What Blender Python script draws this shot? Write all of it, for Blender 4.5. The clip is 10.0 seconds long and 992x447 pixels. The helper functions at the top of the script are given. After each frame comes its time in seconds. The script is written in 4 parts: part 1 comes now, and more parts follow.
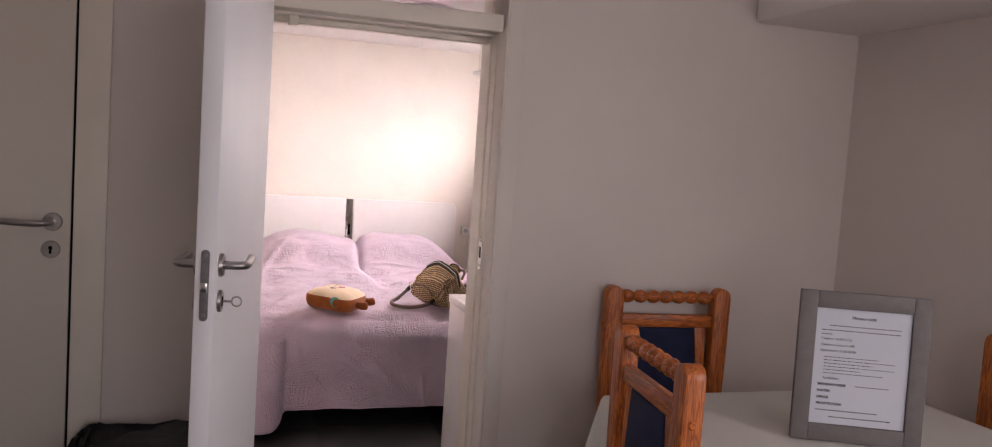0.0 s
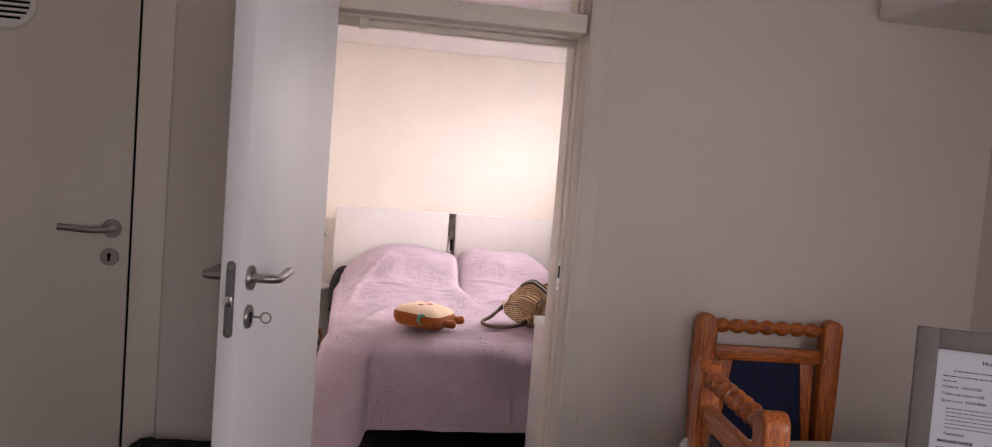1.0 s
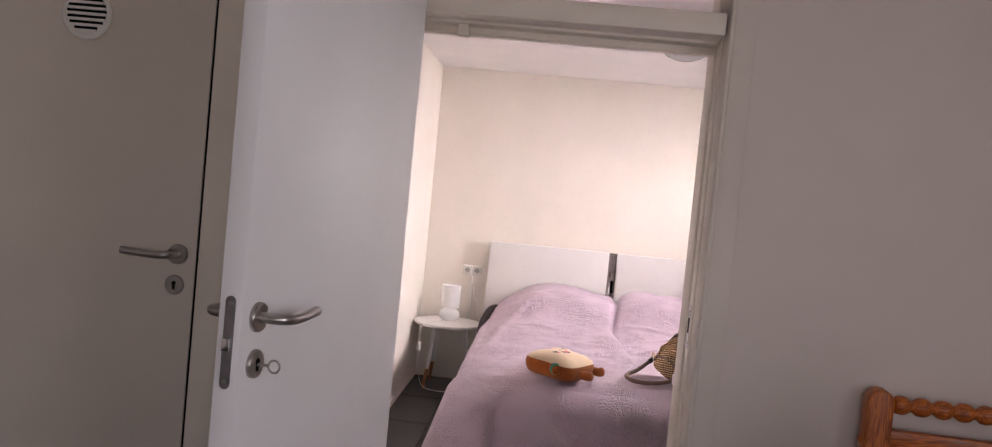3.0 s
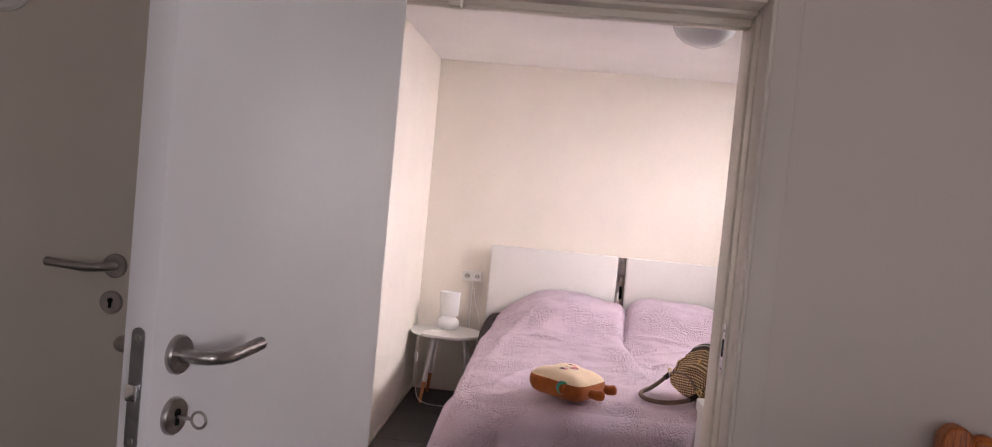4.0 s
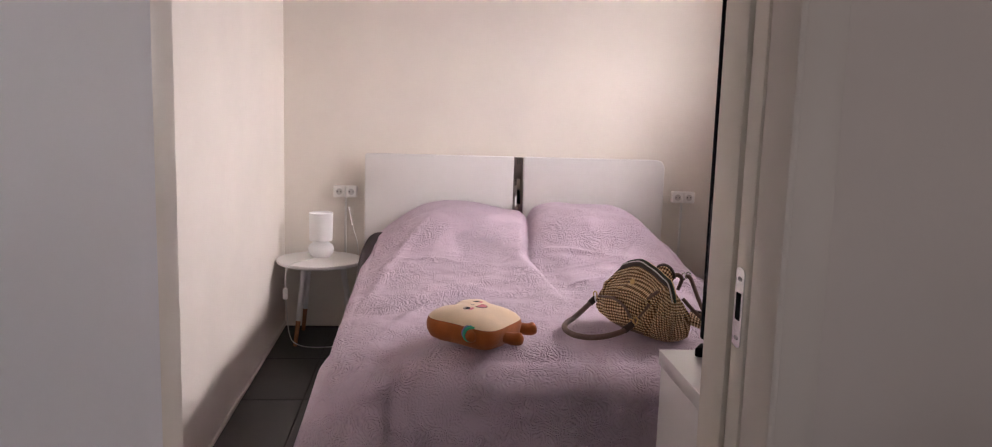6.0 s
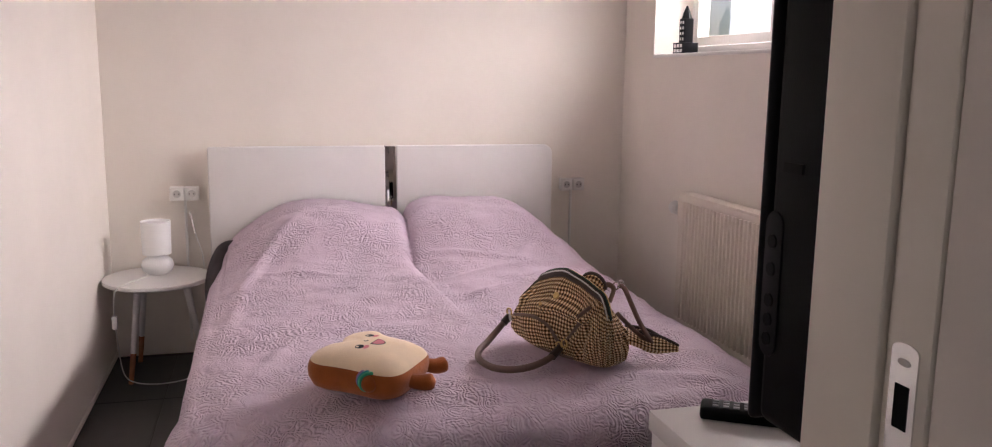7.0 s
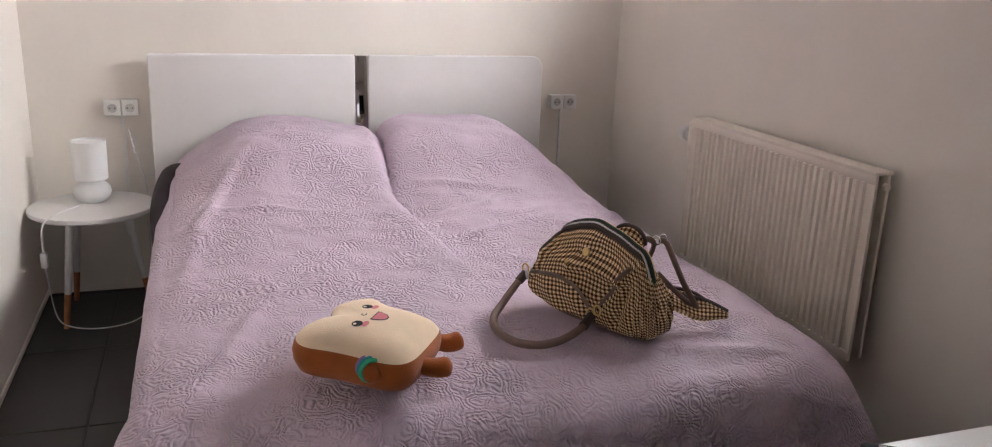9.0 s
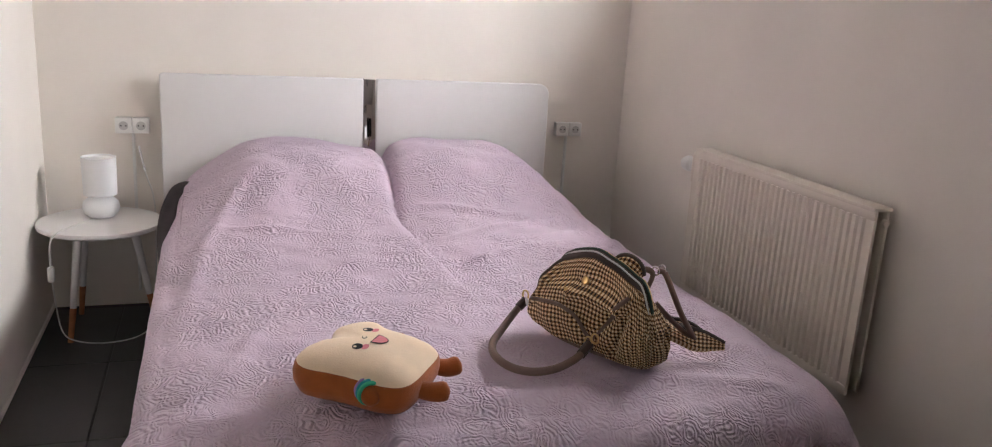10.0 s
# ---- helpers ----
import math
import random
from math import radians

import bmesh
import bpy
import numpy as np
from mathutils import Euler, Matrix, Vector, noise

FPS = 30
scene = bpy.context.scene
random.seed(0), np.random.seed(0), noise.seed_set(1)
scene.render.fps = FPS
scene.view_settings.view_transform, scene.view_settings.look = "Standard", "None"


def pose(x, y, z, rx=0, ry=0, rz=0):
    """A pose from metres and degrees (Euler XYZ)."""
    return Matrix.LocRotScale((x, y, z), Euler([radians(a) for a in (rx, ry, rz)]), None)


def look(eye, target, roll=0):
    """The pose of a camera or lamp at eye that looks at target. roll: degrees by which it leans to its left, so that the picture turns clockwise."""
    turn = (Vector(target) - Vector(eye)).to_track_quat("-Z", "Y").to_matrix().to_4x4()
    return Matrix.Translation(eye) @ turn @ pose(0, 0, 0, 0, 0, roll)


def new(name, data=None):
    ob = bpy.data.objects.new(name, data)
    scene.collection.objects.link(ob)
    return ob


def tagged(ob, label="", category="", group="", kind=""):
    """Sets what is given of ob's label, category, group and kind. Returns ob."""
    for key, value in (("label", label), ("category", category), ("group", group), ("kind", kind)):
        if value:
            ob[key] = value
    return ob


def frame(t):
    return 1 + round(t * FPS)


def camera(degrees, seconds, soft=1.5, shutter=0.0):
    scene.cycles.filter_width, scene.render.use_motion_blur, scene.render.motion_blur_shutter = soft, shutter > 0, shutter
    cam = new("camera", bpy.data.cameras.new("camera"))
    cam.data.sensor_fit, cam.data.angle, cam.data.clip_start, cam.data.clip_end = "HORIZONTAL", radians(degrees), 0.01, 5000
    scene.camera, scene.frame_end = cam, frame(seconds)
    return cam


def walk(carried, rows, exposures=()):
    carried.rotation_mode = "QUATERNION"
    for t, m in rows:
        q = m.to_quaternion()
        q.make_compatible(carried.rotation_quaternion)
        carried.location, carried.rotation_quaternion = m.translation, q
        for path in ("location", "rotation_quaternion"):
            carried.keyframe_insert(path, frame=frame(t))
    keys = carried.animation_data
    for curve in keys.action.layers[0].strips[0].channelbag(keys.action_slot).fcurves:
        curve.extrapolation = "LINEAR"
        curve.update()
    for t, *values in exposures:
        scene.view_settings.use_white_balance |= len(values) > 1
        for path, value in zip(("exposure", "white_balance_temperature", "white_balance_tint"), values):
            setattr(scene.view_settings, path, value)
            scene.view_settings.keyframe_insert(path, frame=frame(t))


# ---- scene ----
cam = camera(60.0, 10.0, soft=1.1)
PATH = [
    (0, (0.353, -6.768, 1.441), (0.974, -4.874, 1.282), 3.9),
    (0.5, (0.47, -6.729, 1.428), (1.002, -4.806, 1.284), 4.0),
    (1, (0.572, -6.591, 1.429), (0.907, -4.623, 1.291), 4.5),
    (1.5, (0.733, -6.549, 1.404), (0.841, -4.556, 1.268), 4.2),
    (2, (0.886, -6.524, 1.388), (0.848, -4.528, 1.255), 4.2),
    (2.5, (0.894, -6.383, 1.405), (0.805, -4.389, 1.286), 4.8),
    (3, (0.865, -6.19, 1.415), (0.743, -4.196, 1.33), 5.5),
    (3.2, (0.859, -6.122, 1.407), (0.721, -4.128, 1.327), 5.4),
    (4.5, (0.84, -5.654, 1.408), (0.738, -3.658, 1.32), 5.1),
    (5, (0.776, -5.487, 1.413), (0.837, -3.491, 1.305), 4.9),
    (5.2, (0.773, -5.376, 1.402), (0.866, -3.382, 1.274), 4.6),
    (5.5, (0.808, -5.228, 1.387), (0.905, -3.237, 1.217), 2.7),
    (5.7, (0.819, -5.147, 1.387), (0.922, -3.166, 1.133), 2.5),
    (6.8, (0.742, -4.507, 1.39), (1.212, -2.592, 1.056), 0.2),
    (7, (0.733, -4.392, 1.371), (1.247, -2.488, 1.036), 0.7),
    (7.5, (0.757, -4.121, 1.363), (1.35, -2.249, 0.986), 2.0),
    (8, (0.729, -3.941, 1.349), (1.316, -2.122, 0.759), 3.0),
    (8.5, (0.67, -3.879, 1.373), (1.254, -2.068, 0.756), 3.0),
    (9, (0.677, -3.894, 1.384), (1.306, -2.078, 0.83), 2.2),
    (9.5, (0.68, -3.897, 1.389), (1.313, -2.071, 0.875), 2.7),
    (10, (0.677, -3.922, 1.403), (1.296, -2.088, 0.899), 3.5),
]
walk(cam, [(t, look(eye, target, roll)) for t, eye, target, roll in PATH],
     exposures=[(0, 0.16, 6600, 22), (1, 0.04, 6600, 21), (2.5, 0.06, 6500, 20), (3, -0.06, 6500, 20), (5, -0.26, 6500, 19), (5.7, -0.45, 6450, 18), (6.8, -0.54, 6400, 19), (8, -0.46, 6250, 14), (8.4, -0.46, 6050, 9), (9, -0.46, 6050, 9), (9.5, -0.60, 6050, 9), (10, -0.40, 6000, 8)])

# ---- world and light ----
world = bpy.data.worlds.new("daylight")
scene.world = world
world.use_nodes = True
sky = world.node_tree.nodes.new("ShaderNodeTexSky")
sky.sky_type, sky.sun_disc = "NISHITA", False
sky.sun_elevation, sky.sun_rotation = radians(40), radians(120)
background = world.node_tree.nodes["Background"]
background.inputs["Strength"].default_value = 0.12
world.node_tree.links.new(sky.outputs["Color"], background.inputs["Color"])


def lamp(name, kind, m, energy, color, **values):
    data = bpy.data.lights.new(name, kind)
    data.energy, data.color = energy, color
    if kind == "AREA":
        data.shape, data.size, data.size_y = "RECTANGLE", values["size"], values["size_y"]
    else:
        data.angle = values["angle"]
    ob = new(name, data)
    ob.matrix_basis = m
    return ob


lamp("sun", "SUN", look((6, 2, 8), (0, 0, 0)), 0.8, (1, 0.95, 0.88), angle=radians(12))
lamp("bedroom_window_light", "AREA", look((3.60, -1.42, 2.45), (2.20, -1.36, 1.72)), 760, (1, 0.96, 0.94), size=3.7, size_y=1.6)
lamp("living_window_light", "AREA", look((2.89, -7.0, 1.45), (0.6, -5.2, 1.25)), 22, (1, 0.96, 0.94), size=1.35, size_y=0.95)

# unseen fill light added at the south end to brighten the bed's foot
lamp("end_fill_light", "AREA", look((0.95, -8.4, 1.5), (0.95, -4.0, 1.1)), 11.5, (1, 0.96, 0.94), size=1.5, size_y=1.0)

# ---- materials ----


def material(name, color, rough=0.6, metal=0.0, vary=0.08, scale=6.0, bump=0.0, bump_scale=80.0, coat=0.0, transmission=0.0, sheen=0.0, sub=0.0):
    m = bpy.data.materials.new(name)
    m.use_nodes = True
    tree = m.node_tree
    shader = tree.nodes["Principled BSDF"]
    shader.inputs["Roughness"].default_value = rough
    shader.inputs["Metallic"].default_value = metal
    shader.inputs["Coat Weight"].default_value = coat
    shader.inputs["Transmission Weight"].default_value = transmission
    shader.inputs["Sheen Weight"].default_value = sheen
    coords = tree.nodes.new("ShaderNodeTexCoord")
    large = tree.nodes.new("ShaderNodeTexNoise")
    large.inputs["Scale"].default_value, large.inputs["Detail"].default_value = scale, 6
    tree.links.new(coords.outputs["Object"], large.inputs["Vector"])
    ramp = tree.nodes.new("ShaderNodeMapRange")
    ramp.inputs["From Min"].default_value, ramp.inputs["From Max"].default_value = 0.3, 0.7
    ramp.inputs["To Min"].default_value, ramp.inputs["To Max"].default_value = 1 - vary, 1 + vary
    tree.links.new(large.outputs["Fac"], ramp.inputs["Value"])
    tint = tree.nodes.new("ShaderNodeVectorMath")
    tint.operation = "SCALE"
    tint.inputs[0].default_value = color
    tree.links.new(ramp.outputs["Result"], tint.inputs["Scale"])
    tree.links.new(tint.outputs["Vector"], shader.inputs["Base Color"])
    if bump:
        fine = tree.nodes.new("ShaderNodeTexNoise")
        fine.inputs["Scale"].default_value, fine.inputs["Detail"].default_value = bump_scale, 5
        tree.links.new(coords.outputs["Object"], fine.inputs["Vector"])
        relief = tree.nodes.new("ShaderNodeBump")
        relief.inputs["Strength"].default_value, relief.inputs["Distance"].default_value = bump, 0.004
        tree.links.new(fine.outputs["Fac"], relief.inputs["Height"])
        tree.links.new(relief.outputs["Normal"], shader.inputs["Normal"])
    return m


def math_node(tree, operation, a, b=0.0):
    n = tree.nodes.new("ShaderNodeMath")
    n.operation = operation
    for socket, value in zip(n.inputs, (a, b)):
        if isinstance(value, (int, float)):
            socket.default_value = value
        else:
            tree.links.new(value, socket)
    return n.outputs[0]


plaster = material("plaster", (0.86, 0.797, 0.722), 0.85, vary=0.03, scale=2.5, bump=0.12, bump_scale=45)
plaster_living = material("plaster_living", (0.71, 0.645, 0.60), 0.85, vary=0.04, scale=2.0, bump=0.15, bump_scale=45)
ceiling_paint = material("ceiling_paint", (0.88, 0.85, 0.83), 0.9, vary=0.02, scale=3, bump=0.1, bump_scale=60)
door_paint = material("door_paint", (0.77, 0.76, 0.78), 0.5, vary=0.02, scale=3, bump=0.04, bump_scale=140)
old_door_paint = material("old_door_paint", (0.66, 0.60, 0.53), 0.45, vary=0.03, scale=3, bump=0.05, bump_scale=120)
frame_paint = material("frame_paint", (0.76, 0.70, 0.615), 0.42, vary=0.04, scale=5, bump=0.06, bump_scale=90)
casing_paint = material("casing_paint", (0.70, 0.64, 0.585), 0.6, vary=0.04, scale=4, bump=0.08, bump_scale=60)
white_paint = material("white_paint", (0.80, 0.77, 0.74), 0.4, vary=0.02)
gloss_white = material("gloss_white", (0.82, 0.79, 0.77), 0.28, vary=0.015, coat=0.2)
white_plastic = material("white_plastic", (0.80, 0.78, 0.74), 0.4, vary=0.02)
cord_white = material("cord_white", (0.72, 0.70, 0.67), 0.5)
steel = material("brushed_steel", (0.40, 0.38, 0.365), 0.30, 1.0, vary=0.08, scale=30, bump=0.05, bump_scale=300)
dark_steel = material("aged_steel", (0.26, 0.25, 0.26), 0.42, 0.9, vary=0.15, scale=40, bump=0.1, bump_scale=200)
bright_steel = material("bright_steel", (0.75, 0.75, 0.76), 0.2, 1.0, vary=0.03)
mirror = material("mirror", (0.42, 0.38, 0.37), 0.05, 1.0, vary=0.0)
hole = material("hole", (0.012, 0.012, 0.012), 0.9)
black_plastic = material("black_plastic", (0.005, 0.005, 0.006), 0.5, vary=0.15, bump=0.1, bump_scale=400)
grey_plastic = material("grey_plastic", (0.014, 0.014, 0.016), 0.45, vary=0.1)
screen_glass = material("screen", (0.006, 0.006, 0.008), 0.08, coat=0.6)
key_grey = material("key_grey", (0.30, 0.30, 0.31), 0.6)
fabric_grey = material("fabric_grey", (0.13, 0.12, 0.14), 0.95, vary=0.15, scale=12, bump=0.5, bump_scale=250)
duvet_cloth = material("duvet_cloth", (0.075, 0.062, 0.066), 0.95, vary=0.2, scale=12, bump=0.5, bump_scale=200)
fur_black = material("fur_black", (0.010, 0.009, 0.010), 0.9, vary=0.6, scale=30, bump=1.0, bump_scale=70)
leather = material("leather", (0.20, 0.122, 0.095), 0.5, vary=0.2, scale=14, bump=0.35, bump_scale=160)
dark_leather = material("dark_leather", (0.055, 0.034, 0.026), 0.45, vary=0.2, scale=14, bump=0.3, bump_scale=160)
brass = material("brass", (0.72, 0.50, 0.22), 0.3, 1.0)
zip_green = material("zip_tape", (0.03, 0.05, 0.035), 0.8)
for dull in (black_plastic, grey_plastic, hole):
    dull.node_tree.nodes["Principled BSDF"].inputs["Specular IOR Level"].default_value = 0.05
seat_blue = material("seat_blue", (0.008, 0.012, 0.050), 0.85, vary=0.25, scale=20, bump=0.5, bump_scale=300)
cloth_white = material("cloth_white", (0.70, 0.68, 0.64), 0.7, vary=0.03, bump=0.15, bump_scale=200)
paper = material("paper", (0.58, 0.60, 0.66), 0.7, vary=0.01)
ink = material("ink", (0.02, 0.02, 0.022), 0.8)
frame_grey = material("frame_grey", (0.15, 0.135, 0.128), 0.55, vary=0.08, scale=40, bump=0.35, bump_scale=260)
wood_tip = material("wood_tip", (0.42, 0.16, 0.06), 0.5, vary=0.2, scale=30)
shade_glass = material("shade_glass", (0.86, 0.85, 0.84), 0.35, vary=0.01, coat=0.15)
opal = material("opal_glass", (0.62, 0.64, 0.64), 0.25, vary=0.02, coat=0.3)
glass = material("clear_glass", (1, 1, 1), 0.02, vary=0, transmission=1.0)
tile_joint = material("tile_joint", (0.06, 0.057, 0.055), 0.9, vary=0.15, scale=20, bump=0.3)
socket_shade = material("socket_shade", (0.50, 0.48, 0.45), 0.5)
dark_wood = material("dark_wood", (0.03, 0.026, 0.024), 0.6)


def pine(name="pine", grain_scale=(14, 14, 1.3)):
    m = material(name, (0.44, 0.165, 0.052), 0.42, vary=0.1, scale=8, coat=0.1)
    tree = m.node_tree
    shader = tree.nodes["Principled BSDF"]
    coords = tree.nodes.new("ShaderNodeTexCoord")
    stretch = tree.nodes.new("ShaderNodeMapping")
    stretch.inputs["Scale"].default_value = grain_scale
    tree.links.new(coords.outputs["Object"], stretch.inputs["Vector"])
    grain = tree.nodes.new("ShaderNodeTexNoise")
    grain.inputs["Scale"].default_value, grain.inputs["Detail"].default_value, grain.inputs["Distortion"].default_value = 3.2, 6, 1.2
    tree.links.new(stretch.outputs["Vector"], grain.inputs["Vector"])
    rings = math_node(tree, "SINE", math_node(tree, "MULTIPLY", grain.outputs["Fac"], 42))
    fac = math_node(tree, "MULTIPLY_ADD", rings, 0.3)
    fac.node.inputs[2].default_value = 0.5
    ramp = tree.nodes.new("ShaderNodeValToRGB")
    ramp.color_ramp.elements[0].position, ramp.color_ramp.elements[0].color = 0.1, (0.21, 0.042, 0.008, 1)
    ramp.color_ramp.elements[1].position, ramp.color_ramp.elements[1].color = 0.75, (0.58, 0.155, 0.024, 1)
    tree.links.new(fac, ramp.inputs["Fac"])
    tree.links.new(ramp.outputs["Color"], shader.inputs["Base Color"])
    return m


def quilt():
    m = material("quilted_lilac", (0.605, 0.468, 0.565), 0.52, vary=0.06, scale=3, sheen=0.05)
    tree = m.node_tree
    shader = tree.nodes["Principled BSDF"]
    coords = tree.nodes.new("ShaderNodeTexCoord")
    warp = tree.nodes.new("ShaderNodeTexNoise")
    warp.inputs["Scale"].default_value, warp.inputs["Detail"].default_value = 15, 2
    tree.links.new(coords.outputs["UV"], warp.inputs["Vector"])
    shift = tree.nodes.new("ShaderNodeVectorMath")
    shift.operation = "MULTIPLY_ADD"
    shift.inputs[1].default_value = (0.06, 0.06, 0.0)
    tree.links.new(warp.outputs["Color"], shift.inputs[0])
    tree.links.new(coords.outputs["UV"], shift.inputs[2])
    cells = tree.nodes.new("ShaderNodeTexVoronoi")
    cells.inputs["Scale"].default_value = 22
    tree.links.new(shift.outputs["Vector"], cells.inputs["Vector"])
    rings = math_node(tree, "SINE", math_node(tree, "MULTIPLY", cells.outputs["Distance"], 34))
    leaves = tree.nodes.new("ShaderNodeTexVoronoi")
    leaves.inputs["Scale"].default_value = 46
    leaves.feature = "DISTANCE_TO_EDGE"
    tree.links.new(shift.outputs["Vector"], leaves.inputs["Vector"])
    soft = math_node(tree, "MINIMUM", math_node(tree, "MULTIPLY", leaves.outputs["Distance"], 6), 1.0)
    patches = tree.nodes.new("ShaderNodeTexNoise")
    patches.inputs["Scale"].default_value, patches.inputs["Detail"].default_value = 5, 2
    tree.links.new(coords.outputs["UV"], patches.inputs["Vector"])
    strong = tree.nodes.new("ShaderNodeMapRange")
    strong.inputs["From Min"].default_value, strong.inputs["From Max"].default_value = 0.38, 0.6
    strong.inputs["To Min"].default_value, strong.inputs["To Max"].default_value = 0.12, 1.0
    tree.links.new(patches.outputs["Fac"], strong.inputs["Value"])
    weave = tree.nodes.new("ShaderNodeTexNoise")
    weave.inputs["Scale"].default_value, weave.inputs["Detail"].default_value = 150, 3
    tree.links.new(coords.outputs["UV"], weave.inputs["Vector"])
    sprays = tree.nodes.new("ShaderNodeTexVoronoi")
    sprays.inputs["Scale"].default_value = 11
    sprays.feature = "DISTANCE_TO_EDGE"
    tree.links.new(shift.outputs["Vector"], sprays.inputs["Vector"])
    stems = math_node(tree, "SINE", math_node(tree, "MULTIPLY", math_node(tree, "MINIMUM", sprays.outputs["Distance"], 0.30), 62.0))
    figure = math_node(tree, "MULTIPLY", math_node(tree, "ADD", math_node(tree, "ADD", math_node(tree, "MULTIPLY", rings, 0.4), math_node(tree, "MULTIPLY", stems, 0.45)), math_node(tree, "MULTIPLY", soft, 0.35)), strong.outputs["Result"])
    height = math_node(tree, "ADD", figure, math_node(tree, "MULTIPLY", weave.outputs["Fac"], 0.45))
    relief = tree.nodes.new("ShaderNodeBump")
    relief.inputs["Strength"].default_value, relief.inputs["Distance"].default_value = 0.9, 0.0052
    tree.links.new(height, relief.inputs["Height"])
    tree.links.new(relief.outputs["Normal"], shader.inputs["Normal"])
    return m


def gingham():
    m = material("gingham", (0.5, 0.4, 0.25), 0.85, vary=0.1, scale=20)
    tree = m.node_tree
    shader = tree.nodes["Principled BSDF"]
    coords = tree.nodes.new("ShaderNodeTexCoord")
    split = tree.nodes.new("ShaderNodeSeparateXYZ")
    tree.links.new(coords.outputs["UV"], split.inputs["Vector"])
    bands = [math_node(tree, "GREATER_THAN", math_node(tree, "FRACT", math_node(tree, "MULTIPLY", split.outputs[k], 90.0)), 0.5) for k in (0, 1)]
    level = math_node(tree, "MULTIPLY", math_node(tree, "ADD", *bands), 0.5)
    ramp = tree.nodes.new("ShaderNodeValToRGB")
    ramp.color_ramp.interpolation = "CONSTANT"
    ramp.color_ramp.elements[0].position, ramp.color_ramp.elements[0].color = 0.0, (0.92, 0.75, 0.50, 1)
    ramp.color_ramp.elements[1].position, ramp.color_ramp.elements[1].color = 0.75, (0.030, 0.016, 0.009, 1)
    middle = ramp.color_ramp.elements.new(0.25)
    middle.color = (0.36, 0.20, 0.085, 1)
    tree.links.new(level, ramp.inputs["Fac"])
    tree.links.new(ramp.outputs["Color"], shader.inputs["Base Color"])
    return m


def tile_grey():
    m = material("tile_grey", (0.032, 0.030, 0.029), 0.5, vary=0.16, scale=5, bump=0.1, bump_scale=60)
    return m


PINE, QUILT, GINGHAM, TILE = pine(), quilt(), gingham(), tile_grey()
PINE_RAIL = pine("pine_rail", (1.3, 14, 14))
plush_cream = material("plush_cream", (0.92, 0.71, 0.49), 0.95, vary=0.05, scale=25, bump=0.2, bump_scale=300, sheen=0.3)
plush_brown = material("plush_brown", (0.38, 0.098, 0.016), 0.95, vary=0.14, scale=25, bump=0.4, bump_scale=300, sheen=0.15)
plush_pink = material("plush_pink", (0.75, 0.25, 0.27), 0.9)
plush_black = material("plush_black", (0.02, 0.015, 0.014), 0.8)
band_blue = material("band_blue", (0.03, 0.30, 0.36), 0.7)
band_green = material("band_green", (0.06, 0.5, 0.28), 0.7)
band_lilac = material("band_lilac", (0.35, 0.2, 0.45), 0.7)

# ---- mesh tools ----


def join(bm, other, m=None):
    if m is not None:
        bmesh.ops.transform(other, matrix=m, verts=other.verts)
    data = bpy.data.meshes.new("piece")
    other.to_mesh(data)
    other.free()
    bm.from_mesh(data)
    bpy.data.meshes.remove(data)


def box(lo, hi, bevel=0.0, segments=2, bm=None, m=None):
    made = bmesh.new()
    bmesh.ops.create_cube(made, size=1)
    size = [b - a for a, b in zip(lo, hi)]
    bmesh.ops.scale(made, vec=size, verts=made.verts)
    bmesh.ops.translate(made, vec=[(a + b) / 2 for a, b in zip(lo, hi)], verts=made.verts)
    if bevel:
        bmesh.ops.bevel(made, geom=made.edges[:], offset=bevel, segments=segments, profile=0.5, affect="EDGES")
    if bm is None and m is None:
        return made
    bm = bm or bmesh.new()
    join(bm, made, m)
    return bm


def lathe(profile, segments=32, bm=None, m=None):
    """A turned body: profile rows are radius and height."""
    made = bmesh.new()
    rings = [[made.verts.new((r * math.cos(2 * math.pi * k / segments), r * math.sin(2 * math.pi * k / segments), z)) for k in range(segments)] for r, z in profile]
    for a, b in zip(rings, rings[1:]):
        for k in range(segments):
            made.faces.new((a[k], a[(k + 1) % segments], b[(k + 1) % segments], b[k]))
    made.faces.new(rings[0][::-1])
    made.faces.new(rings[-1])
    bmesh.ops.remove_doubles(made, verts=made.verts, dist=1e-5)
    if bm is None and m is None:
        return made
    bm = bm or bmesh.new()
    join(bm, made, m)
    return bm


def rod(a, b, r0, r1=None, segments=16, bm=None):
    a, b = Vector(a), Vector(b)
    r1 = r0 if r1 is None else r1
    turn = (b - a).to_track_quat("Z", "Y").to_matrix().to_4x4()
    return lathe([(r0, 0), (r1, (b - a).length)], segments, bm or bmesh.new(), Matrix.Translation(a) @ turn)


def smooth_path(points, steps=8):
    points = [Vector(p) for p in points]
    points = [2 * points[0] - points[1], *points, 2 * points[-1] - points[-2]]
    out = []
    for p0, p1, p2, p3 in zip(points, points[1:], points[2:], points[3:]):
        for k in range(steps):
            t = k / steps
            out.append(0.5 * (2 * p1 + (p2 - p0) * t + (2 * p0 - 5 * p1 + 4 * p2 - p3) * t * t + (3 * p1 - p0 - 3 * p2 + p3) * t ** 3))
    return out + [points[-2]]


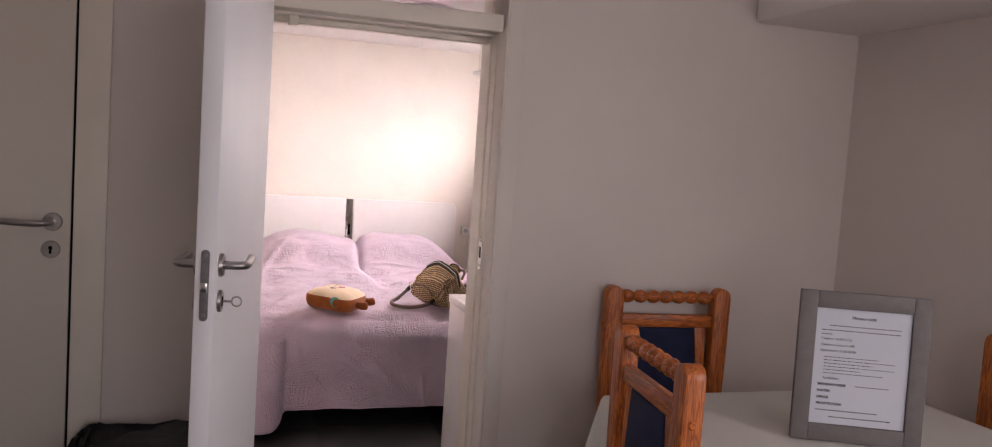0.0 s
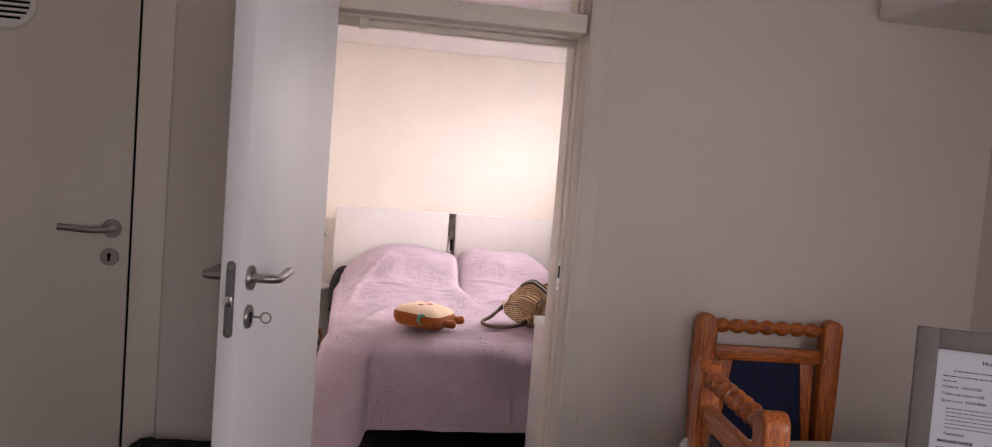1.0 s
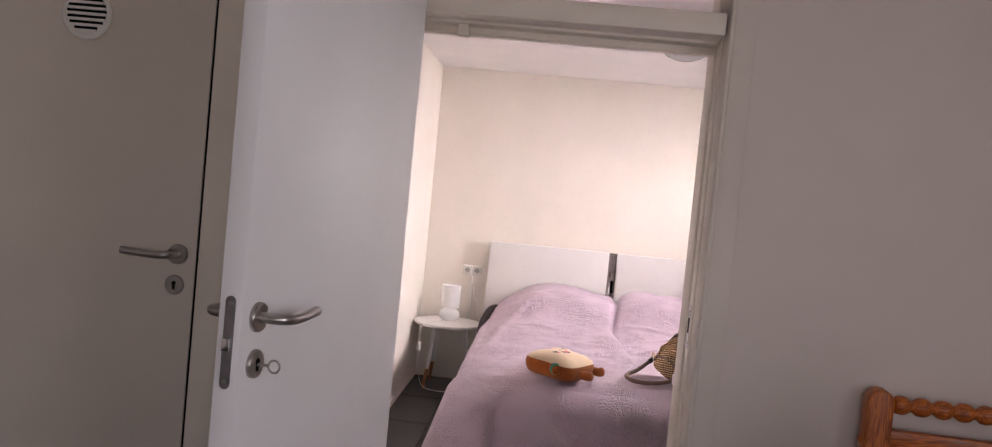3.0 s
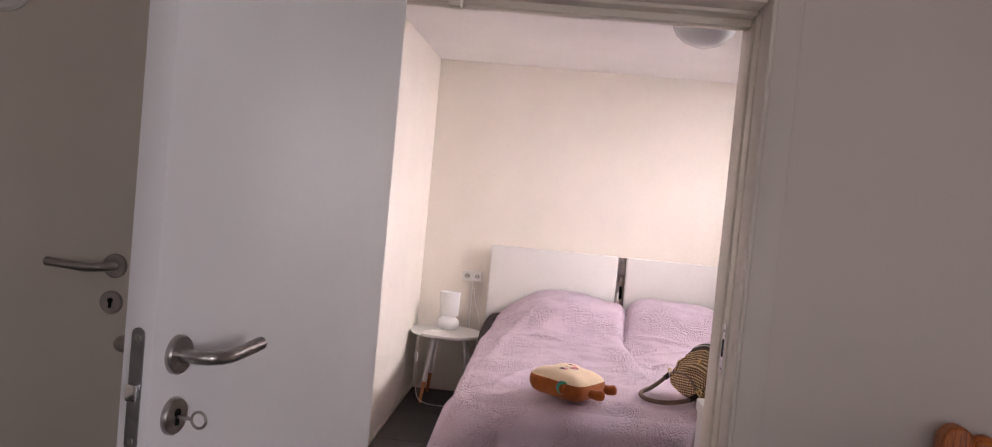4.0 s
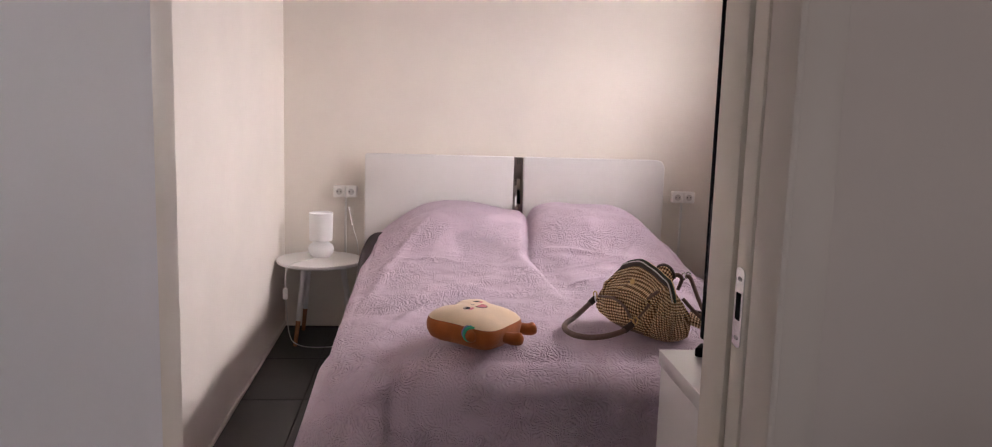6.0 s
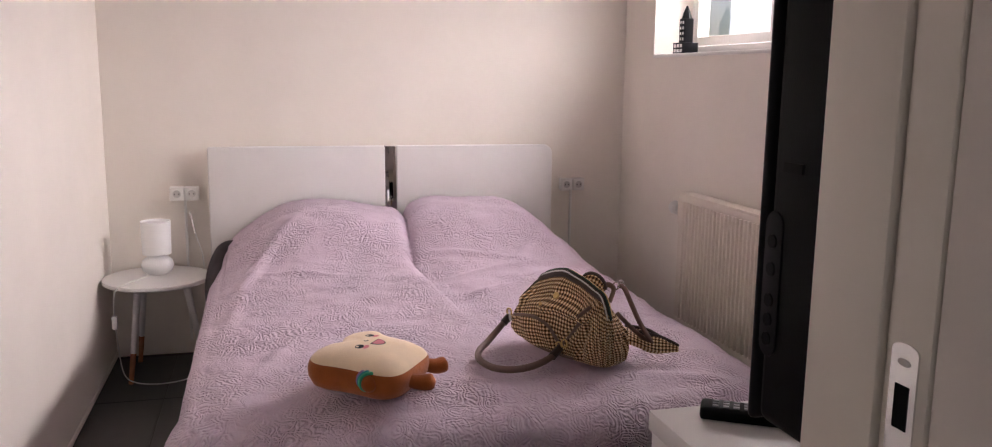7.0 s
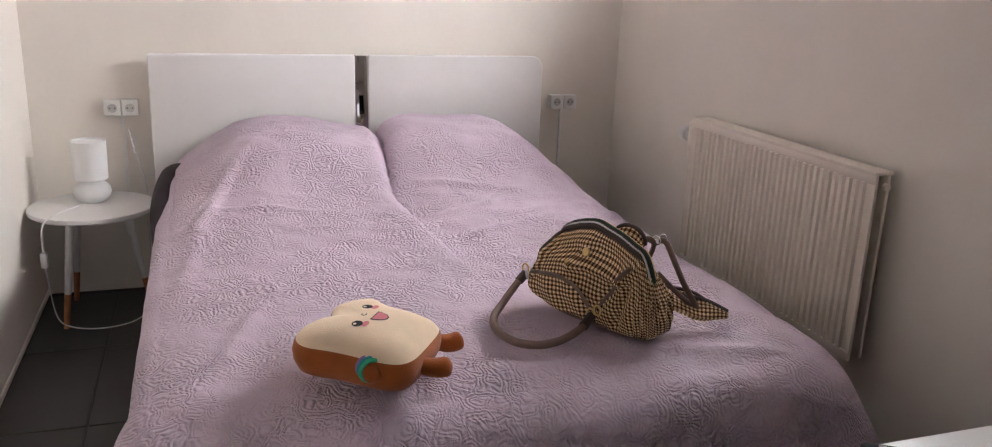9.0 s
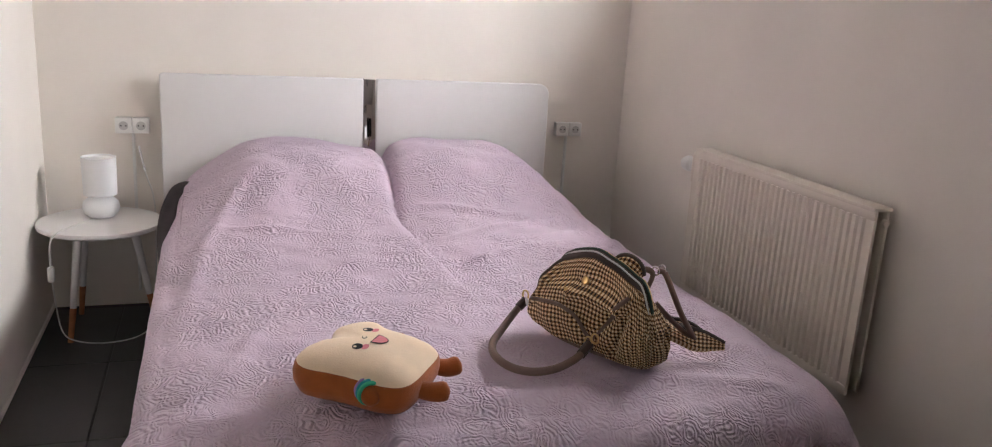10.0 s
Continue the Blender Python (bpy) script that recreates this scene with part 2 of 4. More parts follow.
def tube(points, radius, steps=8, segments=10, bm=None, flat=1.0):
    """A round or flattened cord along a smooth path."""
    line = smooth_path(points, steps) if steps > 1 else [Vector(p) for p in points]
    made = bmesh.new()
    rings, side = [], None
    for k, p in enumerate(line):
        way = (line[min(k + 1, len(line) - 1)] - line[max(k - 1, 0)]).normalized()
        if side is None:
            side = way.orthogonal().normalized()
        side = (side - way * side.dot(way)).normalized()
        up = way.cross(side)
        r = radius(k / (len(line) - 1)) if callable(radius) else radius
        rings.append([made.verts.new(p + side * r * math.cos(2 * math.pi * j / segments) + up * r * flat * math.sin(2 * math.pi * j / segments)) for j in range(segments)])
    for a, b in zip(rings, rings[1:]):
        for j in range(segments):
            made.faces.new((a[j], a[(j + 1) % segments], b[(j + 1) % segments], b[j]))
    made.faces.new(rings[0][::-1])
    made.faces.new(rings[-1])
    if bm is None:
        return made
    join(bm, made)
    return bm


def slab(outline, low, high, bevel=0.0, segments=2, bm=None, m=None):
    """An upright prism over a flat outline in x and y."""
    made = bmesh.new()
    base = [made.verts.new((x, y, low)) for x, y in outline]
    face = made.faces.new(base)
    top = bmesh.ops.extrude_face_region(made, geom=[face])
    bmesh.ops.translate(made, vec=(0, 0, high - low), verts=[v for v in top["geom"] if isinstance(v, bmesh.types.BMVert)])
    bmesh.ops.recalc_face_normals(made, faces=made.faces)
    if bevel:
        sharp = [e for e in made.edges if abs(e.verts[0].co.z - e.verts[1].co.z) < 1e-6]
        bmesh.ops.bevel(made, geom=sharp, offset=bevel, segments=segments, profile=0.5, affect="EDGES")
    if bm is None and m is None:
        return made
    bm = bm or bmesh.new()
    join(bm, made, m)
    return bm


def finish(bm, name, angle=35):
    data = bpy.data.meshes.new(name)
    bmesh.ops.recalc_face_normals(bm, faces=bm.faces)
    bm.to_mesh(data)
    bm.free()
    data.polygons.foreach_set("use_smooth", [True] * len(data.polygons))
    data.set_sharp_from_angle(angle=radians(angle))
    return data


def part(name, bm, mat, parent=None, label="", m=None, angle=35):
    ob = new(name, finish(bm, name, angle))
    ob.data.materials.append(mat)
    ob.parent = parent
    if m is not None:
        ob.matrix_basis = m
    if label:
        ob["label"] = label
    return ob


def thing(name, label, category, m=None, group="", kind=""):
    root = new(name)
    root.empty_display_size = 0.05
    if m is not None:
        root.matrix_basis = m
    return tagged(root, label, category, group, kind)


def structure(name, bm, mat, label, category="wall"):
    return tagged(part(name, bm, mat), label, category, kind="structure")


# ---- measures of the place ----
EAST, BACK, FRONT, CEIL = 2.63, -3.70, -3.885, 2.245
LEFT_JAMB, RIGHT_JAMB = 0.43, 1.277
BAR = 1.840
LIVING_W, LIVING_E, LIVING_S = -1.7, 2.77, -8.3
WIN_Y0, WIN_Y1, WIN_Z0, WIN_Z1 = -1.95, -0.36, 1.49, 2.10

def pierced(x0, x1, y0, y1, z0, z1, hole_y0, hole_y1, hole_z0, hole_z1):
    """A wall across x with one rectangular opening, as a single closed mesh."""
    bm = bmesh.new()
    rings = []
    for x in (x0, x1):
        for a, b, c, d in ((y0, y1, z0, z1), (hole_y0, hole_y1, hole_z0, hole_z1)):
            rings.append([bm.verts.new((x, y, z)) for y, z in ((a, c), (b, c), (b, d), (a, d))])
    for first, second in ((0, 1), (3, 2), (2, 0), (1, 3)):
        for k in range(4):
            j = (k + 1) % 4
            bm.faces.new((rings[first][k], rings[first][j], rings[second][j], rings[second][k]))
    bmesh.ops.recalc_face_normals(bm, faces=bm.faces[:])
    return bm


# ---- bedroom shell ----
floor = structure("floor", box((-0.3, FRONT, -0.12), (EAST + 0.3, 0.3, -0.006)), tile_joint, "dark grey cement joint bed under large floor tiles", "floor")
structure("wall_north", box((-0.15, 0, -0.1), (EAST + 0.3, 0.2, CEIL)), plaster, "cream painted plaster wall behind the bed")
structure("wall_west", box((-0.15, FRONT + 0.02, -0.1), (0, 0, CEIL)), plaster, "cream painted plaster wall beside the nightstand")
east = pierced(EAST, EAST + 0.3, BACK, 0, -0.1, CEIL, WIN_Y0, WIN_Y1, WIN_Z0, WIN_Z1)
structure("wall_east", east, plaster, "cream plaster wall with a high deep window opening")
structure("ceiling", box((-0.15, FRONT + 0.02, CEIL), (EAST + 0.3, 0.2, CEIL + 0.15)), ceiling_paint, "white painted low bedroom ceiling", "ceiling")
south = bmesh.new()
box((-1.0, FRONT + 0.02, -0.1), (LEFT_JAMB - 0.02, BACK, 2.6), bm=south)
box((RIGHT_JAMB + 0.03, FRONT, -0.1), (LIVING_E + 0.2, BACK, 2.6), bm=south)
box((LEFT_JAMB - 0.02, FRONT, 2.22), (RIGHT_JAMB + 0.03, BACK, 2.6), bm=south)
lining = bmesh.new()
box((0.0, BACK + 0.0005, 0.0), (LEFT_JAMB - 0.056, BACK + 0.012, CEIL), bm=lining)
box((RIGHT_JAMB + 0.051, BACK + 0.0005, 0.0), (EAST, BACK + 0.012, CEIL), bm=lining)
structure("wall_south_inner", lining, plaster, "cream plaster on the bedroom side of the door wall")
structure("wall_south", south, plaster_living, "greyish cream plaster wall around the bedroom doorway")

glow = bpy.data.materials.new("bright_sky")
glow.use_nodes = True
emit = glow.node_tree.nodes.new("ShaderNodeEmission")
emit.inputs["Color"].default_value, emit.inputs["Strength"].default_value = (0.93, 0.96, 1.0, 1), 2.6
glow.node_tree.links.new(emit.outputs["Emission"], glow.node_tree.nodes["Material Output"].inputs["Surface"])
structure("backdrop", box((9.0, -14, -3), (9.05, 10, 9)), glow, "bright overcast sky beyond the bedroom window", "sky")

# ---- living room shell ----
structure("floor_living", box((LIVING_W - 0.2, LIVING_S - 0.2, -0.12), (LIVING_E + 0.2, FRONT, -0.004)), tile_joint, "dark grey living room floor", "floor")
structure("ceiling_living", box((LIVING_W - 0.2, LIVING_S - 0.2, 2.42), (LIVING_E + 0.2, FRONT, 2.55)), ceiling_paint, "white painted living room ceiling", "ceiling")
side = pierced(LIVING_E, LIVING_E + 0.2, LIVING_S, FRONT, -0.1, 2.42, -7.7, -6.3, 0.95, 1.98)
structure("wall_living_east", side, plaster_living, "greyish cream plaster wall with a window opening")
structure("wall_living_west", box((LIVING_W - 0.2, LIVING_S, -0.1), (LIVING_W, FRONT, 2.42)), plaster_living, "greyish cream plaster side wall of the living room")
# the opening in this end wall is made up to seat the fill light
end = pierced(LIVING_S - 0.2, LIVING_S, LIVING_W, LIVING_E, -0.1, 2.42, 0.15, 1.75, 0.95, 2.05)
for v in end.verts:
    v.co.x, v.co.y = v.co.y, v.co.x
bmesh.ops.recalc_face_normals(end, faces=end.faces[:])
structure("wall_living_south", end, plaster_living, "greyish cream plaster end wall with an added opening for fill light")
structure("bulkhead", box((2.28, LIVING_S, 2.008), (LIVING_E, FRONT, 2.42), 0.02), ceiling_paint, "white boxed-in pipe run under the living room ceiling", "bulkhead")
LEFT_FACE = -3.97
niche = bmesh.new()
box((0.0, LEFT_FACE, -0.1), (LEFT_JAMB - 0.075, FRONT + 0.02, 2.42), bm=niche)
box((LIVING_W, LEFT_FACE, -0.1), (-0.90, FRONT + 0.02, 2.42), bm=niche)
box((-0.90, LEFT_FACE, 2.08), (0.0, FRONT + 0.02, 2.42), bm=niche)
structure("wall_closet", niche, plaster_living, "greyish plaster wall round the closed door")


def baseboard(lo, hi):
    return structure("baseboard", box(lo, hi, 0.003), plaster, "thin cream skirting strip along the wall", "baseboard")


baseboard((0.0, BACK + 0.012, 0.0), (0.008, 0.0, 0.022))
baseboard((EAST - 0.008, BACK + 0.012, 0.0), (EAST, 0.0, 0.022))

# ---- doors ----


def lever(parent, side, mat, length=0.13):
    """A lever handle on a round rosette: the spindle points along -y, the grip along x times side."""
    handle = part("handle", tube([(0, 0, 0), (0, -0.035, 0), (0.012 * side, -0.052, 0), (0.045 * side, -0.056, -0.002), (length * side, -0.052, 0.002)], 0.0098, 6, 14), mat, parent, "brushed steel lever handle")
    part("rosette", lathe([(0.0, 0), (0.027, 0), (0.027, 0.006), (0.025, 0.009), (0.012, 0.009), (0.0, 0.009)], 40, m=pose(0, 0, 0, 90)), mat, handle)
    return handle


def escutcheon(parent, mat):
    plate = part("escutcheon", lathe([(0.0, 0), (0.026, 0), (0.026, 0.005), (0.024, 0.008), (0.0, 0.008)], 40, m=pose(0, 0, 0, 90)), mat, parent, "round brushed steel keyhole plate")
    slot = box((-0.0035, -0.0095, -0.012), (0.0035, -0.007, 0.004))
    lathe([(0.0, 0.007), (0.006, 0.007), (0.006, 0.0095), (0, 0.0095)], 16, slot, pose(0, 0, 0.005, 90))
    part("keyhole", slot, hole, plate)
    return plate


closed = thing("door_1", "closed cream flush door with round vent grille", "door", kind="structure")
part("leaf", box((-0.875, LEFT_FACE - 0.012, 0.02), (-0.052, LEFT_FACE + 0.03, 2.02), 0.003), old_door_paint, closed)
frame_bm = box((-0.045, LEFT_FACE - 0.016, 0.0), (0.045, FRONT + 0.01, 2.10), 0.004, bm=bmesh.new())
box((-0.97, LEFT_FACE - 0.016, 0.0), (-0.882, FRONT + 0.01, 2.10), 0.004, bm=frame_bm)
box((-0.882, LEFT_FACE - 0.014, 2.026), (-0.045, FRONT + 0.01, 2.10), 0.004, bm=frame_bm)
part("door_frame", frame_bm, frame_paint, closed, "cream painted door frame")
# black strip set almost flush, its colour standing in for shade in the gap
part("gap", box((-0.0518, LEFT_FACE - 0.009, 0.0), (-0.0452, LEFT_FACE + 0.02, 2.025)), hole, closed)
h = lever(closed, -1, steel)
h.matrix_basis = pose(-0.10, LEFT_FACE - 0.012, 1.158)
e = escutcheon(closed, steel)
e.matrix_basis = pose(-0.103, LEFT_FACE - 0.012, 1.076)
vent = part("vent", lathe([(0.0, 0), (0.068, 0), (0.068, 0.006), (0.062, 0.011), (0.057, 0.011), (0.055, 0.006), (0.0, 0.006)], 48, m=pose(0, 0, 0, 90)), white_plastic, closed, "round white plastic vent grille", pose(-0.395, LEFT_FACE - 0.012, 1.765))
for k in range(7):
    z = -0.044 + k * 0.0147
    half = math.sqrt(0.054 ** 2 - z * z)
    part("slat", box((-half, -0.0115, z - 0.004), (half, -0.006, z + 0.003), 0.001, m=pose(0, 0, 0)), white_plastic, vent)
    part("slot", box((-half, -0.0068, z + 0.0032), (half, -0.0061, z + 0.0105)), hole, vent)

opened = thing("door_2", "white flush bedroom door standing wide open", "door", kind="structure")
HX, HY, FX, FY = 0.500, -3.985, 0.358, -4.755
turn = math.atan2(FY - HY, FX - HX)
leaf_pose = Matrix.Translation((HX, HY, 0)) @ Matrix.Rotation(turn, 4, "Z")
opened.matrix_basis = leaf_pose
LEAF = math.hypot(FX - HX, FY - HY)
# in the leaf's own axes x runs from the hinge to the lock edge and y to the bedroom side face
part("leaf", box((0, -0.045, 0.012), (LEAF, 0.0, BAR + 0.06), 0.0025), door_paint, opened)
h = lever(opened, -1, steel)
h.matrix_basis = pose(LEAF - 0.052, 0.0, 1.145, 0, 0, 180) @ Matrix.Diagonal((-1, 1, 1, 1))
e = escutcheon(opened, steel)
e.matrix_basis = pose(LEAF - 0.052, 0.0, 1.061, 0, 0, 180)
h = lever(opened, -1, steel)
h.matrix_basis = pose(LEAF - 0.052, -0.045, 1.145)
e = escutcheon(opened, steel)
e.matrix_basis = pose(LEAF - 0.052, -0.045, 1.061)
key = tube([(LEAF - 0.052, 0.006, 1.061), (LEAF - 0.052, 0.030, 1.061)], 0.0028, 1, 8)
tube([(LEAF - 0.052, 0.041 + 0.011 * math.cos(a / 12 * 2 * math.pi), 1.061 + 0.011 * math.sin(a / 12 * 2 * math.pi)) for a in range(13)], 0.002, 2, 8, key)
part("key", key, steel, opened, "small steel key left in the lock")
plate_outline = [(0.0095 * math.cos(a), 0.072 + 0.0095 * math.sin(a)) for a in np.linspace(0, math.pi, 9)] + [(0.0095 * math.cos(a), -0.072 + 0.0095 * math.sin(a)) for a in np.linspace(math.pi, 2 * math.pi, 9)]
lock = part("lock_plate", slab(plate_outline, 0, 0.002), dark_steel, opened, "worn dark steel lock plate", pose(LEAF, -0.0225, 1.104, 90, 0, 90))
part("latch", box((-0.008, -0.014, 0.0), (0.007, 0.008, 0.010), 0.002), bright_steel, lock, "shiny steel latch bolt")
for z in (-0.068, 0.068):
    part("screw", lathe([(0.0, 0.002), (0.005, 0.002), (0.004, 0.0035), (0, 0.0035)], 14, m=pose(0, z, 0)), steel, lock)

surround = thing("door_frame", "cream painted rebated door frame with glazed transom", "door frame", kind="structure")


def upright(x, way):
    """One side of the frame: the reveal board and, in front of it, the deeper rebate. way points from the opening into the wall."""
    bm = box((min(x, x + way * 0.05), BACK - 0.042, 0), (max(x, x + way * 0.05), BACK + 0.064, 2.24), 0.004, bm=bmesh.new())
    box((min(x + way * 0.010, x + way * 0.05), BACK - 0.050, 0), (max(x + way * 0.010, x + way * 0.05), BACK - 0.0422, 2.24), 0.002, bm=bm)
    box((min(x + way * 0.005, x + way * 0.05), BACK - 0.103, 0), (max(x + way * 0.005, x + way * 0.05), BACK - 0.0502, 2.24), 0.003, bm=bm)
    return part("jamb", bm, frame_paint, surround)


def casing(x, way):
    bm = box((min(x + way * 0.008, x + way * 0.02), FRONT - 0.018, 0), (max(x + way * 0.008, x + way * 0.02), BACK - 0.1032, 2.24), 0.005, bm=bmesh.new())
    box((min(x + way * 0.02, x + way * 0.079), FRONT - 0.011, 0), (max(x + way * 0.02, x + way * 0.079), FRONT, 2.24), 0.004, bm=bm)
    return part("casing", bm, casing_paint, surround)


upright(RIGHT_JAMB, 1)
upright(LEFT_JAMB - 0.005, -1)
casing(RIGHT_JAMB, 1)
rail = box((LEFT_JAMB, BACK - 0.041, BAR), (RIGHT_JAMB, BACK + 0.01, BAR + 0.05), 0.003, bm=bmesh.new())
box((LEFT_JAMB, BACK - 0.10, BAR + 0.018), (RIGHT_JAMB, BACK - 0.0412, BAR + 0.064), 0.003, bm=rail)
box((LEFT_JAMB, FRONT - 0.004, BAR + 0.026), (RIGHT_JAMB, BACK - 0.1002, BAR + 0.085), 0.004, bm=rail)
part("transom_bar", rail, frame_paint, surround, "cream painted transom rail")
pane = part("pane", box((LEFT_JAMB, BACK - 0.05, BAR + 0.06), (RIGHT_JAMB, BACK - 0.045, 2.23)), glass, surround, "clear transom pane")
pane.visible_shadow = False
strike = part("strike_plate", slab(plate_outline, 0, 0.002), bright_steel, surround, "steel strike plate", pose(RIGHT_JAMB + 0.0048, -3.775, 1.080, 90, 0, -90) @ Matrix.Diagonal((1.75, 0.75, 1, 1)))
part("transom_catch", box((0.56, BACK - 0.095, BAR - 0.014), (0.59, BACK - 0.045, BAR + 0.0175), 0.003), frame_paint, surround)
part("strike_hole", box((-0.005, -0.025, 0.0012), (0.005, 0.03, 0.0026)), hole, strike)
for z in (-0.062, 0.058):
    part("screw", lathe([(0.0, 0.002), (0.005, 0.002), (0.004, 0.003), (0, 0.003)], 14, m=pose(0, z, 0)), steel, strike)

# ---- bedroom window ----
window = thing("window_1", "white painted two-light casement window set high", "window", kind="structure")
WX = EAST + 0.2


def ring(name, y0, y1, z0, z1, width, x0, x1, parent, mat=white_paint):
    bm = bmesh.new()
    box((x0, y0, z0), (x1, y0 + width, z1), 0.004, bm=bm)
    box((x0, y1 - width, z0), (x1, y1, z1), 0.004, bm=bm)
    box((x0 + 0.001, y0 + width, z0), (x1 - 0.001, y1 - width, z0 + width), 0.004, bm=bm)
    box((x0 + 0.001, y0 + width, z1 - width), (x1 - 0.001, y1 - width, z1), 0.004, bm=bm)
    return part(name, bm, mat, parent)


ring("window_frame", WIN_Y0, WIN_Y1, WIN_Z0, WIN_Z1, 0.045, WX, WX + 0.07, window)
part("mullion", box((WX + 0.002, -1.18, WIN_Z0 + 0.045), (WX + 0.068, -1.13, WIN_Z1 - 0.045), 0.004), white_paint, window)
for y0, y1 in ((WIN_Y0 + 0.047, -1.182), (-1.128, WIN_Y1 - 0.047)):
    sash = ring("sash", y0, y1, WIN_Z0 + 0.048, WIN_Z1 - 0.048, 0.042, WX - 0.012, WX + 0.03, window)
    g = part("pane", box((WX + 0.008, y0 + 0.04, WIN_Z0 + 0.088), (WX + 0.012, y1 - 0.04, WIN_Z1 - 0.088)), glass, sash)
    g.visible_shadow = False
part("window_sill", box((EAST - 0.006, WIN_Y0 - 0.0, WIN_Z0 - 0.012), (WX, WIN_Y1 + 0.0, WIN_Z0 + 0.004), 0.004), white_paint, window, "white painted sill")

track = thing("curtain_track", "white curtain track hung from the ceiling on cords", "curtain track")
part("rail", box((2.140, -1.95, 2.025), (2.172, -0.52, 2.050), 0.004), white_plastic, track)
for y in (-0.62, -1.25, -1.85):
    part("cord", rod((2.156, y, 2.05), (2.156, y, CEIL), 0.003, segments=8), cord_white, track)
for k in range(6):
    part("hook", rod((2.156, -0.55 - k * 0.05, 2.008), (2.156, -0.55 - k * 0.05, 2.025), 0.003, segments=8), white_plastic, track)

tower = thing("ornament", "black metal tower ornament with glass chips on the sill", "ornament", pose(EAST + 0.10, -0.50, WIN_Z0 + 0.004))
part("base", box((-0.04, -0.055, 0), (0.04, 0.055, 0.055), 0.003), black_plastic, tower)
part("column", box((-0.024, -0.028, 0.055), (0.024, 0.028, 0.17), 0.003), black_plastic, tower)
part("spire", lathe([(0.026, 0.17), (0.020, 0.19), (0.010, 0.215), (0.004, 0.23)], 8), black_plastic, tower)
for k in range(3):
    for j in range(2):
        part("chip", box((-0.0425, -0.043 + k * 0.031, 0.009 + j * 0.023), (-0.039, -0.021 + k * 0.031, 0.025 + j * 0.023), 0.001), bright_steel, tower)
for j in range(4):
    for s in (-1, 1):
        part("chip", box((-0.0265, -0.004 + s * 0.012 - 0.006, 0.066 + j * 0.026), (-0.023, 0.004 + s * 0.012 - 0.002, 0.08 + j * 0.026), 0.001), bright_steel, tower)

# ---- radiator ----
radiator = thing("radiator", "cream enamelled ribbed panel radiator under the window", "radiator")
rad_paint = material("radiator_enamel", (0.84, 0.76, 0.665), 0.4, vary=0.03)
RY0, RY1, RZ0, RZ1, RX = -1.93, -0.905, 0.27, 0.864, 2.525
ribs = bmesh.new()
count, prof = 32, []
for k in range(count):
    y = RY0 + 0.03 + (RY1 - RY0 - 0.06) * k / count
    step = (RY1 - RY0 - 0.06) / count
    prof += [(RX + 0.008, y), (RX + 0.008, y + step * 0.28), (RX, y + step * 0.45), (RX, y + step * 0.83)]
prof = [(RX + 0.004, RY0)] + prof + [(RX + 0.008, RY1 - 0.03), (RX + 0.004, RY1), (RX + 0.014, RY1), (RX + 0.014, RY0)]
made = slab(prof, RZ0 + 0.03, RZ1 - 0.03)
join(ribs, made)
box((RX + 0.003, RY0, RZ1 - 0.031), (RX + 0.015, RY1, RZ1), 0.004, bm=ribs)
box((RX + 0.003, RY0, RZ0), (RX + 0.015, RY1, RZ0 + 0.031), 0.004, bm=ribs)
part("front_panel", ribs, rad_paint, radiator)
part("back_panel", box((RX + 0.058, RY0 + 0.012, RZ0), (RX + 0.070, RY1, RZ1), 0.004), rad_paint, radiator)
part("top_cover", box((RX + 0.002, RY0 + 0.004, RZ1 - 0.004), (RX + 0.071, RY1 - 0.004, RZ1 + 0.008), 0.003), rad_paint, radiator)
part("side_cover", box((RX + 0.016, RY1 - 0.006, RZ0), (RX + 0.057, RY1, RZ1 - 0.006), 0.002), rad_paint, radiator)
part("bracket", box((RX + 0.0702, RY0 + 0.15, RZ1 - 0.12), (EAST, RY0 + 0.19, RZ1 - 0.06), 0.002), rad_paint, radiator)
part("bracket", box((RX + 0.0702, RY1 - 0.19, RZ1 - 0.12), (EAST, RY1 - 0.15, RZ1 - 0.06), 0.002), rad_paint, radiator)
part("plug", rod((RX + 0.04, RY0 + 0.001, RZ1 - 0.035), (RX + 0.04, RY0 - 0.012, RZ1 - 0.035), 0.011), rad_paint, radiator)
part("valve", tube([(RX + 0.036, RY1, RZ1 - 0.03), (RX + 0.036, RY1 + 0.04, RZ1 - 0.03), (RX + 0.036, RY1 + 0.045, RZ1 - 0.07), (RX + 0.036, RY1 + 0.045, RZ1 - 0.14)], 0.014, 6, 14), rad_paint, radiator)
part("valve_knob", lathe([(0.0, 0), (0.022, 0), (0.031, 0.008), (0.031, 0.045), (0.026, 0.058), (0, 0.060)], 24), white_plastic, radiator, "white plastic valve knob", look((RX + 0.036, RY1 + 0.06, RZ1 - 0.075), (RX + 0.036, RY1 - 1, RZ1 - 0.075)))
part("pipe", rod((RX + 0.036, RY1 + 0.045, 0.0), (RX + 0.036, RY1 + 0.045, RZ1 - 0.14), 0.0085), rad_paint, radiator)

# ---- bed ----
bed = thing("bed", "white double bed with split curved headboard", "bed", pose(1.34, -1.25, 0))


